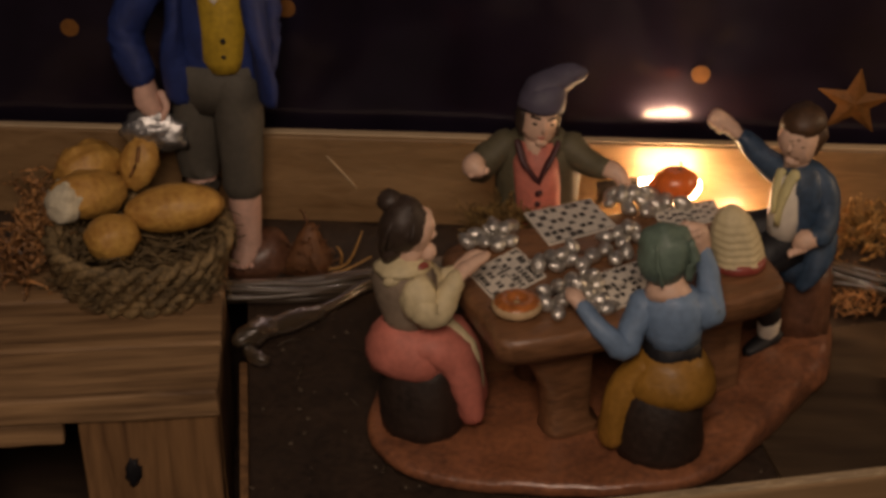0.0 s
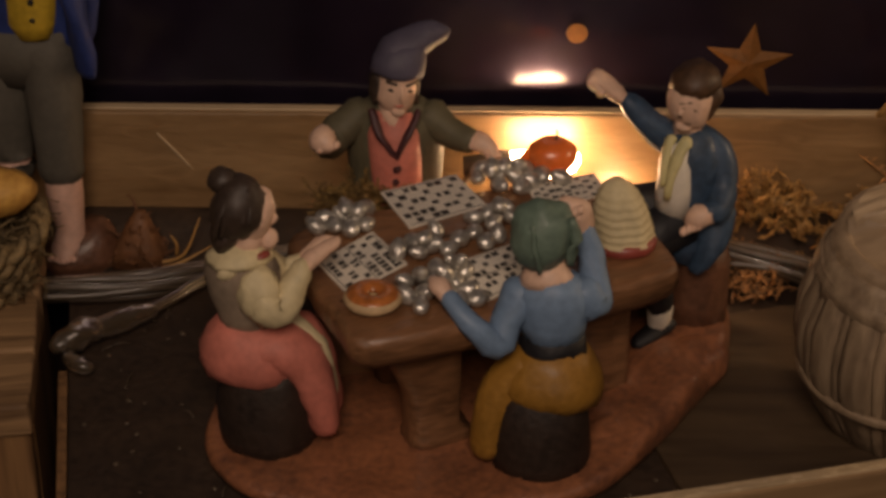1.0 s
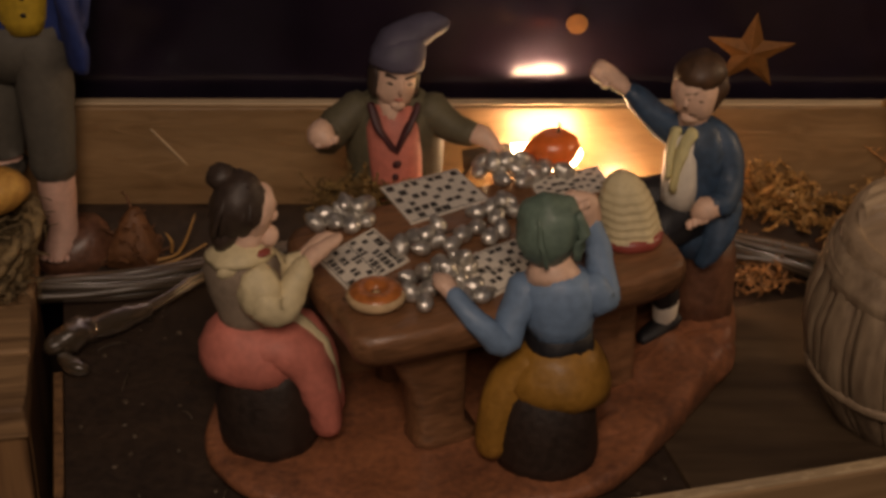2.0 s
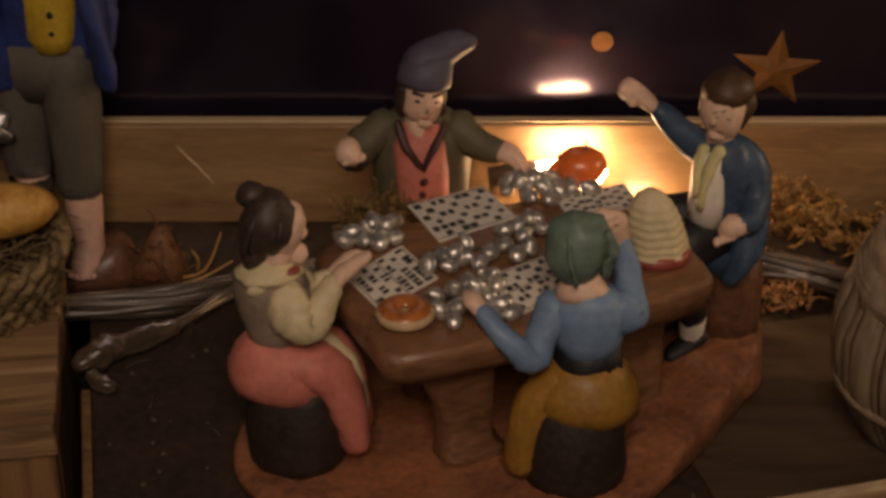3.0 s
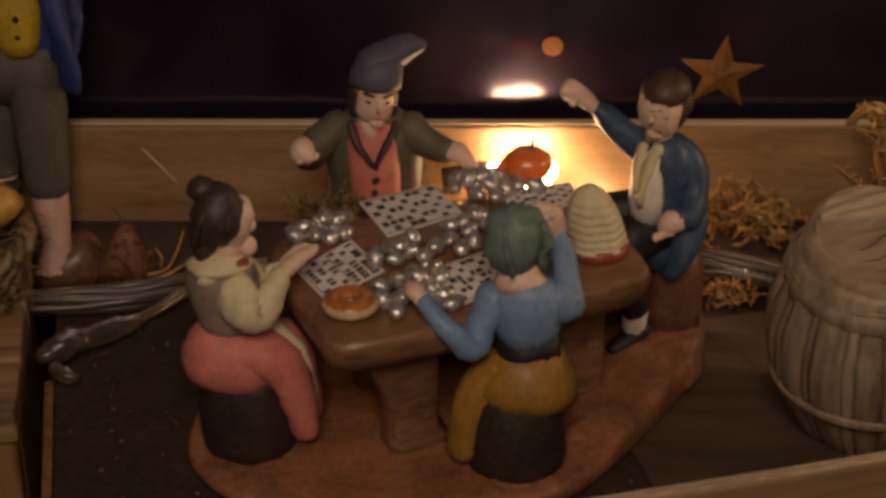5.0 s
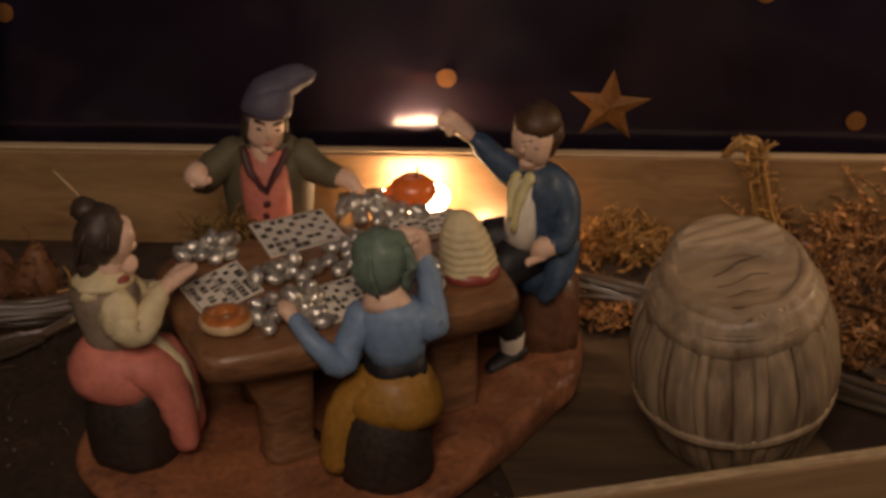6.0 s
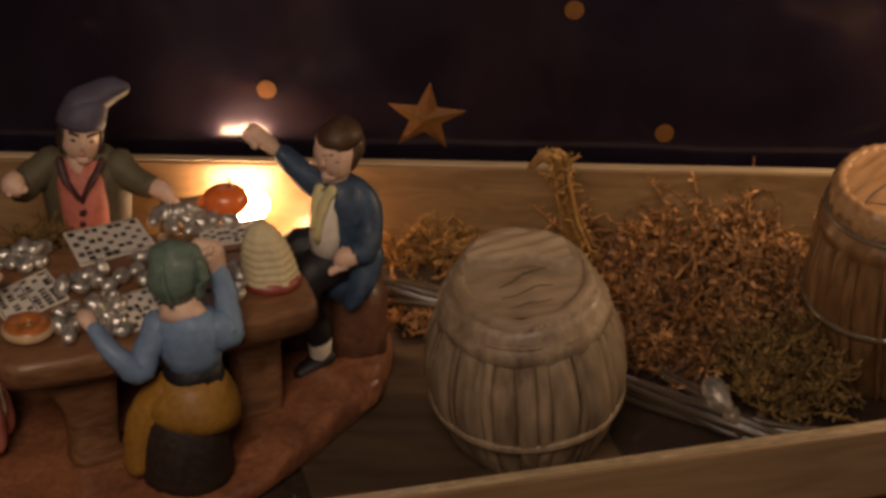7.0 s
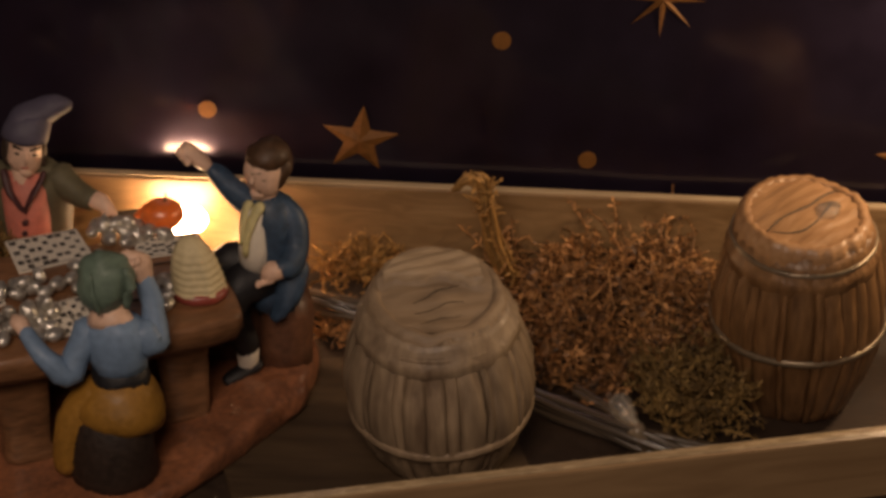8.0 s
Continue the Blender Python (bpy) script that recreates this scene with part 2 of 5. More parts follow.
    def stack(self, layers, mat=0, n=20, turn=0.0, lump=0.0, power=2.0):
        """Upright form through ellipses (x, y, z, rx, ry)."""
        rings = []
        c, s = math.cos(radians(turn)), math.sin(radians(turn))
        for x, y, z, rx, ry in layers:
            ring = []
            for i in range(n):
                a = 2 * math.pi * i / n
                ca, sa = math.cos(a), math.sin(a)
                u = rx * math.copysign(abs(ca) ** (2 / power), ca)
                w = ry * math.copysign(abs(sa) ** (2 / power), sa)
                k = 1 + (lump * noise.noise(Vector((ca * 2, sa * 2, z * 0.12 + x))) if lump else 0)
                ring.append((x + (u * c - w * s) * k, y + (u * s + w * c) * k, z))
            rings.append(ring)
        return self.rings(rings, mat)

    def bm(self, bm, mat=0, smooth=False):
        bm.verts.index_update()
        self.add([v.co.copy() for v in bm.verts], [[v.index for v in f.verts] for f in bm.faces], mat, smooth)
        bm.free()
        return self

    def box(self, c, size, rot=(0, 0, 0), mat=0, bevel=0.6, wear=0.0, cuts=0):
        b = bmesh.new()
        bmesh.ops.create_cube(b, size=1.0)
        bmesh.ops.scale(b, vec=size, verts=b.verts)
        if bevel:
            bmesh.ops.bevel(b, geom=b.edges[:], offset=bevel, segments=2, affect="EDGES", profile=0.5)
        if cuts:
            bmesh.ops.subdivide_edges(b, edges=[e for e in b.edges if e.calc_length() > 8], cuts=cuts, use_grid_fill=True)
        if wear:
            for v in b.verts:
                v.co += noise.noise_vector(v.co * 0.11 + Vector(c)) * wear
        bmesh.ops.transform(b, matrix=pose(*c, *rot), verts=b.verts)
        return self.bm(b, mat)

    def swing(self, first, pivot, rot, drop=0.0):
        """Turns the vertices from number first on about a pivot."""
        turn, c = Euler([radians(a) for a in rot]).to_matrix(), Vector(pivot)
        self.v[first:] = [tuple(c + turn @ (Vector(p) - c) - Vector((0, 0, drop))) for p in self.v[first:]]
        return self

    def worn(self, amount, scale=0.16):
        """Hand-made unevenness over the whole form."""
        out = []
        for p in self.v:
            q = Vector(p)
            d = noise.noise_vector(q * scale) * amount + noise.noise_vector(q * scale * 3.1) * amount * 0.45
            out.append((p[0] + d.x, p[1] + d.y, p[2] + d.z))
        self.v = out
        return self

    def mesh(self, name, mats):
        me = bpy.data.meshes.new(name)
        me.from_pydata([(x * MM, y * MM, z * MM) for x, y, z in self.v], [], self.f)
        for mat in mats if isinstance(mats, (list, tuple)) else [mats]:
            me.materials.append(mat)
        me.polygons.foreach_set("material_index", self.m)
        me.polygons.foreach_set("use_smooth", self.s)
        me.update()
        return me


def thing(name, shape, mats, label, category, group="", kind=""):
    return tagged(new(name, shape.mesh(name, mats)), label, category, group, kind)


def holder(name, at, label, category, group="", kind=""):
    ob = new(name)
    ob.empty_display_size = 0.005
    ob.matrix_world = pose(at[0] * MM, at[1] * MM, at[2] * MM, 0, 0, at[3] if len(at) > 3 else 0)
    return tagged(ob, label, category, group, kind)


def part(name, shape, mats, parent, label="", m=None):
    """One mesh under a thing; the shape is in the parent's own millimetres."""
    ob = new(name, shape.mesh(name, mats) if isinstance(shape, Shape) else shape)
    ob.parent = parent
    if m is not None:
        ob.matrix_basis = m
    return tagged(ob, label)


def mm(x, y, z, rx=0, ry=0, rz=0):
    return pose(x * MM, y * MM, z * MM, rx, ry, rz)


# ---- the setting ----


def ground_height(x, y):
    rise = max(0.0, min(1.0, (y - 34) / 18)) * 9.5
    return rise + 0.8 * noise.noise(Vector((x * 0.05, y * 0.05, 0))) + 0.35 * noise.noise(Vector((x * 0.25, y * 0.25, 3))) - 0.6


def sheet(x0, x1, y0, y1, step, height):
    nx, ny = int((x1 - x0) / step) + 1, int((y1 - y0) / step) + 1
    verts = [(x0 + i * (x1 - x0) / (nx - 1), y0 + j * (y1 - y0) / (ny - 1), 0) for j in range(ny) for i in range(nx)]
    verts = [(x, y, height(x, y)) for x, y, _ in verts]
    return verts, [(j * nx + i, j * nx + i + 1, (j + 1) * nx + i + 1, (j + 1) * nx + i) for j in range(ny - 1) for i in range(nx - 1)]


def floor_edge(y):
    return -81 - 0.186 * (y + 15)


g = Shape()
verts, faces = sheet(0, 500, -140, 60, 3.0, lambda x, y: 0)
verts = [(floor_edge(y) + x * (420 - floor_edge(y)) / 500, y, 0) for x, y, _ in verts]
g.add([(x, y, ground_height(x, y)) for x, y, _ in verts], faces)
g.add(*sheet(-260, floor_edge(26), 26, 60, 3.0, ground_height))
thing("floor", g, SOIL, "dark brown stained wooden trough floor with crumbs", "floor", kind="structure")
thing("floor_plank", Shape().box((112, -42, 0.0), (86, 118, 2.2), (0, 0, 14.8), bevel=0.5, wear=0.4, cuts=5), FLOORWOOD, "brown wooden plank of the trough floor beside the plinth", "floor", kind="structure")
thing("ground", Shape().box((60, -60, -49), (900, 900, 4), bevel=0), LOWER, "dark table surface under the display", "table surface", kind="structure")
thing("trim", Shape().box((-75.5, -53, -23.4), (2.4, 76, 47), (0, 0, 10.5), bevel=0.4), LEGWOOD, "thin pale wooden edge of the trough floor", "edge", kind="structure")

b = Shape().box((80, 57, 24.6), (700, 4, 31), bevel=0.5, wear=0.5, cuts=6)
back_board = thing("wall_back", b, BOARD, "low pine plank along the back of the trough", "plank", kind="structure")
part("edge_strip", Shape().box((80, 57.4, 40.4), (700, 3.0, 0.9), bevel=0.3, wear=0.3, cuts=6), EDGE, back_board, "pale worn top edge")
part("scratch", Shape().tube([(-66, 54.9, 33.5), (-61, 54.85, 27.5), (-56.5, 54.9, 22)], [0.22, 0.4, 0.2], 0, 6), EDGE, back_board, "pale scratch in the plank")
f = Shape().box((0, 0, -12.5), (560, 4.5, 66), bevel=0.9, wear=0.35, cuts=6)
front_board = thing("wall_front", f, FRONT, "low wooden plank along the front of the trough", "plank", kind="structure")
part("edge_strip", Shape().box((0, 0.3, 20.4), (560, 3.4, 1.0), bevel=0.45, wear=0.3, cuts=6), FRONT_EDGE, front_board, "pale worn top edge")
front_board.matrix_world = mm(139.5, -72.6, 0, 0, 0, 14.8)

# backdrop of wrinkled night foil with printed gold stars and dots
def foil(x, z):
    sag = math.exp(-((x - 43) / 24) ** 2) * math.exp(-((z - 60) / 15) ** 2)
    crease = 0.45 * noise.noise(Vector((x * 0.035 - z * 0.02, x * 0.02 + z * 0.13, 4)))
    return 64.4 - 2.6 * sag + crease * math.exp(-((x - 45) / 60) ** 2) + 1.1 * noise.noise(Vector((x * 0.016, z * 0.012, 7))) + 0.25 * noise.noise(Vector((x * 0.05 + z * 0.03, z * 0.045, 2)))


verts, faces = sheet(-320, 480, -47, 330, 4.0, lambda x, y: 0)
bd = Shape().add([(x, foil(x, z), z) for x, z, _ in verts], faces)
backdrop = thing("backdrop", bd, BACKDROP, "dark purple night-sky foil with gold stars and dots", "backdrop", kind="structure")


def star(x, z, r, inner, points, turn):
    s = Shape()
    ring = []
    for i in range(points * 2):
        a = radians(turn + 90 + i * 180 / points)
        q = r if i % 2 == 0 else inner
        ring.append((x + q * math.cos(a), z + q * math.sin(a)))
    front = [(p[0], foil(*p) - 0.35, z + (p[1] - z) * 0.93) for p in ring] + [(x, foil(x, z) - 1.7, z)]
    k = len(ring)
    return s.add(front, [(i, (i + 1) % k, k) for i in range(k)], 0, False)


part("gold_star", star(100.4, 52.6, 13.0, 5.2, 5, -5), GOLD, backdrop, "gold five-pointed star")
part("gold_star", star(193, 105, 13.5, 2.6, 8, 0), GOLD, backdrop, "thin-rayed gold star")
part("gold_star", star(279, 54, 13, 5.2, 5, 10), GOLD, backdrop, "gold five-pointed star")
for x, z in ((52, 62.3), (144, 89), (174, 49), (-148, 72), (-78, 80), (225, 130), (20, 120), (300, 100), (-30, 130)):
    d = Shape().rings([[(x + r * math.cos(a * math.pi / 9), foil(x, z) - y, z + r * math.sin(a * math.pi / 9)) for a in range(18)] for r, y in ((3.0, 0.1), (2.95, 0.4))], smooth=False)
    part("gold_dot", d, GOLD, backdrop)

# ---- the group of players: terracotta base and table ----


def slab(s, outline, z0, z1, mat=0, rounding=2.0, rough=0.0):
    """A rounded slab from an outline; z1 may be a function of x and y."""
    pts = []
    k = len(outline)
    for i in range(k):
        p0, p1, p2, p3 = (Vector(outline[(i + j) % k]) for j in (-1, 0, 1, 2))
        for q in range(5):
            u = q / 5
            pts.append(0.5 * (2 * p1 + (p2 - p0) * u + (2 * p0 - 5 * p1 + 4 * p2 - p3) * u * u + (3 * p1 - p0 - 3 * p2 + p3) * u ** 3))
    cx, cy = sum(p.x for p in pts) / len(pts), sum(p.y for p in pts) / len(pts)
    top = z1 if callable(z1) else (lambda x, y: z1)
    rings = []
    for scale, drop in ((0.97, None), (1.0, 0.35), (1.0, 0.7), (0.985, 0.93), (0.95, 1.0), (0.85, 1.0), (0.7, 1.0), (0.5, 1.0), (0.25, 1.0), (0.04, 1.0)):
        ring = []
        for p in pts:
            x, y = cx + (p.x - cx) * scale, cy + (p.y - cy) * scale
            z = z0 if drop is None else z0 + (top(x, y) - z0) * drop
            if drop and rough:
                z += rough * noise.noise(Vector((x * 0.09, y * 0.09, 1)))
            ring.append((x, y, z))
        rings.append(ring)
    return s.rings(rings, mat)


def base_top(x, y):
    ridge = max(0.0, 1 - abs((x - 74) * 0.8 - (y + 14) * 0.5) / 22)
    return 4.5 + 6.5 * max(0.0, min(1.0, (x - 48) / 28)) * (0.5 + 0.5 * ridge) + 1.4 * math.sin(x * 0.25 + y * 0.18) * max(0.0, min(1.0, (x - 45) / 20))


base = Shape()
slab(base, [(-41, -42), (-37, -60), (-24, -71), (0, -75), (30, -74), (52, -67), (66, -52), (79, -33), (88, -15), (92, 2), (89, 14), (70, 19), (30, 12), (-8, 6), (-34, -12)], -0.5, base_top, 0, rough=1.0)
plinth = thing("clay_plinth", base.worn(0.5, 0.07), CLAY, "glossy terracotta-brown moulded base under the card players", "plinth")
for at, r, rot, seed in (((78, -17, 4.6), (9.5, 16, 6.2), (0, 0, -38), 1.0), ((62, -42, 3.4), (13, 8, 4.0), (0, 0, 42), 4.0)):
    part("rock", Shape().ball(at, r, 0, rot, 22, 12, lump=0.16, seed=seed), CLAY, plinth, "moulded terracotta rock")

TURN = 24.0
table = holder("table", (25, -27.5, 0, TURN), "brown painted clay table with thick rounded top", "table")
top = Shape()
slab(top, [(-38, -27), (0, -28.5), (36, -27), (43, -18), (43, 12), (36, 27), (0, 28), (-36, 27), (-42, 14), (-42, -14)], 36.5, 44.6, 0, rough=0.5)
part("tabletop", top, TABLE, table)
near_leg = Shape().stack([(-17, -14, 3.0, 8.4, 5.6), (-17, -14, 6.5, 8.2, 5.4), (-18, -14, 9, 6.6, 4.8), (-18.6, -14, 20, 7.2, 4.6), (-20.5, -14, 30, 9.6, 4.8), (-21, -14, 37.5, 11.5, 5.4)], 0, 18, lump=0.12, power=3.4)
part("leg", near_leg.worn(0.6, 0.2), TABLE, table, "broad flared trestle leg with carved planks")
far_leg = Shape().stack([(28, -12, 3.0, 7.4, 5.2), (27.5, -12, 8, 5.6, 4.4), (26, -12, 20, 5.2, 4.4), (25, -12, 32, 6.2, 4.8), (25, -12, 37.5, 7.4, 5.4)], 0, 16, lump=0.12, power=3.2)
part("leg", far_leg, TABLE, table)
for x, y in ((-16, 14), (27, 14)):
    leg = Shape().stack([(x, y, 3.0, 6.0, 5.0), (x, y, 20, 5.4, 4.4), (x, y, 37.5, 6.6, 5.2)], 0, 14, lump=0.12, power=3.2)
    part("leg", leg, TABLE, table)
part("stretcher", Shape().box((-16, 0, 15), (7, 30, 6), bevel=1.2, wear=0.4, cuts=1), TABLE, table)
part("stretcher", Shape().box((27, 0, 15), (7, 30, 6), bevel=1.2, wear=0.4, cuts=1), TABLE, table)
part("end_panel", Shape().box((31, 3, 20), (7, 38, 34), bevel=1.6, wear=0.6, cuts=2), TABLE, table)
# added unseen panel that keeps bulb light from leaking under the tabletop
part("bulb_light_block", Shape().box((2, 20, 20), (74, 5, 34), bevel=1.2, wear=0.5, cuts=2), TABLE, table)
for y in (-9, 9):
    part("plank_groove", Shape().box((0, y, 44.55), (78, 0.5, 0.5), bevel=0), BARK, table, "dark joint between painted planks")


def quad_card(corners, halves, label):
    """A playing card cut to four corners, with printed bars in rows."""
    a, b2, c, d = (Vector((*p, 0)) for p in corners)
    mid = (a + b2 + c + d) / 4
    s = Shape()
    s.add([(*(p - mid).xy, z) for z in (0, 0.45) for p in (a, d, c, b2)], [(3, 2, 1, 0), (4, 5, 6, 7)] + [(i, (i + 1) % 4, 4 + (i + 1) % 4, 4 + i) for i in range(4)], 0, False)
    card = thing("lotto_card", s, CARD, label, "card", "lotto cards on the table")
    card.matrix_world = mm(mid.x, mid.y, 44.75)
    rows, cols = 6, 9
    marks, lines = Shape(), Shape()

    def at(u, v):
        return (a * (1 - u) + b2 * u) * (1 - v) + (d * (1 - u) + c * u) * v - mid

    def patch(s, u0, u1, v0, v1, z):
        k = [at(u0, v0), at(u0, v1), at(u1, v1), at(u1, v0)]
        s.add([(p.x, p.y, z) for p in k], [(0, 1, 2, 3)], 0, False)

    for r in range(rows):
        for q in range(cols):
            if (r + q + (q // 3)) % 2 == 0 or random.random() < 0.12:
                u, v = (q + 0.5) / cols * 0.94 + 0.03, (r + 0.5) / rows * 0.92 + 0.04
                w, h = 0.028 + 0.022 * random.random(), 0.038 + 0.024 * random.random()
                patch(marks, u - w, u + w, v - h, v + h, 0.49)
    for v in [0.04, 0.5, 0.96] if halves else [0.04, 0.96]:
        patch(lines, 0.03, 0.97, v - 0.008, v + 0.008, 0.47)
    tagged(part("print", marks, INK, card, "rows of dark printed bars"), kind="stuff")
    part("printed_line", lines, INK, card)
    return card


quad_card([(0, 0), (19, 10), (27, -6), (8, -18)], False, "white lotto card with dark printed rows")
quad_card([(-1, -20), (8, -35), (-5, -49.5), (-13.5, -35)], True, "white lotto card beside the ring-shaped bun")
quad_card([(16, -37), (33, -25), (38.5, -40), (26, -52)], True, "white lotto card in front of the blue-dressed figurine")
quad_card([(37, 4), (55, 11.5), (58, 0), (40, -6.5)], True, "white lotto card beside the tomato")

bead_mesh = Shape().stack([(0, 0, -3.3, 0.5, 0.5), (0, 0, -2.9, 1.5, 1.4), (0, 0, -1.8, 2.35, 2.2), (0, 0, -0.3, 2.65, 2.45), (0, 0, 1.2, 2.3, 2.1), (0, 0, 2.6, 1.5, 1.4), (0, 0, 3.5, 0.6, 0.55)], 0, 12, lump=0.07).mesh("silver_bead", SILVER)


def bead(x, y, z=46.6):
    ob = tagged(new("silver_bead", bead_mesh), "small egg-shaped silver metallic bead on the table", "bead", "silver beads")
    k = 0.74 + 0.20 * random.random()
    lean = random.choice((40, 58, 70, 80, 88))
    ob.matrix_world = mm(x, y, z + 0.3 * (88 - lean) / 40, lean, random.uniform(-25, 25), random.uniform(0, 360)) @ Matrix.Diagonal((k, k, k, 1))


def heap(spots, on_top=()):
    for x, y in spots:
        bead(x + random.uniform(-0.4, 0.4), y + random.uniform(-0.4, 0.4))
    for x, y in on_top:
        bead(x, y, 49.2)


heap([(-15, -20), (-13, -15.5), (-10.5, -20), (-9.2, -14.5), (-6.2, -21), (-5.6, -16), (-2.6, -19), (-4, -11.5), (-8.5, -10.5)], [(-7.6, -15.5), (-4.2, -16)])
heap([(25, 5), (25.5, 9.8), (30, 2), (29.6, 7), (32, 12), (34.4, 5.4), (36, 0.8), (37, 10), (38.8, 4.4), (41.5, 8.2), (46, 6)], [(31.6, 7.2), (35.4, 7.4), (28, 5.4)])
heap([(6, -32), (9.4, -27.2), (11, -32.2), (14.2, -28.6), (14.4, -22), (17.6, -30), (20, -25.4), (24, -22.6)], [(12.2, -29.4)])
heap([(24, -14.5), (27.4, -12.4), (31.2, -8.8), (32.6, -13.8), (28.6, -17.2), (29.4, -23), (26.8, -26.6)], [(30, -13)])
heap([(8, -45.5), (8.6, -52), (15, -39), (18.6, -37), (22.2, -40), (12.4, -50.4), (14.4, -45.4), (19, -44.4), (22.4, -48.6), (17.6, -49.6), (12, -56), (21, -53.6), (25, -52)], [(11.6, -47), (17, -46.4), (20.4, -41.4)])
heap([(51.6, -29.4), (52, -34), (52, -24.6), (49.4, -21)])

bun = holder("ring_bun", (0.8, -52.9, 44.8), "small ring-shaped bun with orange glazed top", "bun")
ring, glaze = Shape(), Shape()
ring.rings([[((3.9 + 3.0 * math.cos(b4)) * math.cos(a), (3.9 + 3.0 * math.cos(b4)) * math.sin(a), 1.9 + 1.9 * math.sin(b4)) for b4 in [2 * math.pi * k / 12 for k in range(12)]] for a in [2 * math.pi * k / 28 for k in range(28)]], closed=True)
glaze.rings([[((3.7 + 2.72 * math.cos(b4)) * math.cos(a), (3.7 + 2.72 * math.cos(b4)) * math.sin(a), 2.2 + 1.95 * math.sin(b4)) for b4 in [math.pi * (0.06 + 0.88 * k / 10) for k in range(11)]] for a in [2 * math.pi * k / 28 for k in range(28)]], closed=True)
part("dough", ring, DOUGH, bun)
part("glaze", glaze, BAGEL, bun, "orange glazed crust")

tomato = holder("tomato", (44, 14.5, 44.6), "shiny orange-red tomato with dry stem", "tomato")
part("fruit", Shape().stack([(0, 0, 0.2, 3, 3), (0, 0, 1.6, 5.6, 5.2), (0, 0, 4, 6.6, 6.0), (0, 0, 6.4, 6.0, 5.5), (0, 0, 8.2, 3.8, 3.5), (0, 0, 8.6, 1.2, 1.2), (0, 0, 8.2, 0.3, 0.3)], 0, 24, lump=0.06), TOMATO, tomato)
part("nipple", Shape().tube([(-5, 0, 4.2), (-7, -0.3, 3.8), (-8.4, -0.5, 3.4)], [2.6, 1.3, 0.25], n=10), TOMATO, tomato)
part("stem", Shape().tube([(0.8, 0.5, 8), (1.2, 0.6, 10), (0.8, 0.8, 11.0)], [0.5, 0.35, 0.25], n=8), STEM, tomato)

# the nightcap lying at the end of the table
cap = holder("nightcap", (60, -25, 44.6), "ribbed cream knitted cap with red brim on the table", "cap")
c1, c2 = Shape(), Shape()
lay = []
for k in range(31):
    u = k / 30
    r = 7.3 * max(0.0, 1 - u ** 2.7) ** 0.5 * (1 - 0.12 * u) + 0.1
    lay.append((-2.4 * u, 1.0 * u, 2.2 + 16.2 * u, r * (1.0 + 0.04 * math.sin(k * 1.7)), r * 0.9 * (1.0 + 0.04 * math.sin(k * 1.7))))
c1.stack(lay, 0, 22, lump=0.14)
c2.stack([(0, 0, 0, 6.9, 6.4), (0, 0, 0.8, 7.9, 7.2), (0, 0, 2.2, 8.0, 7.3), (0, 0, 3.2, 7.2, 6.6), (0, 0, 3.3, 5, 5)], 0, 22, lump=0.05)
part("crown", c1, CREAM, cap)
part("brim", c2, RED, cap, "dull red brim")

# ---- painted clay figurines, each one mesh ----


def knuckles(s, at, along, r, mat, count=4):
    """Curled fingers in a row on a fist."""
    at, along = Vector(at), Vector(along)
    for k in range(count):
        s.ball(at + along * (k - (count - 1) / 2), (r, r * 1.1, r * 0.95), mat, n=8, h=6)


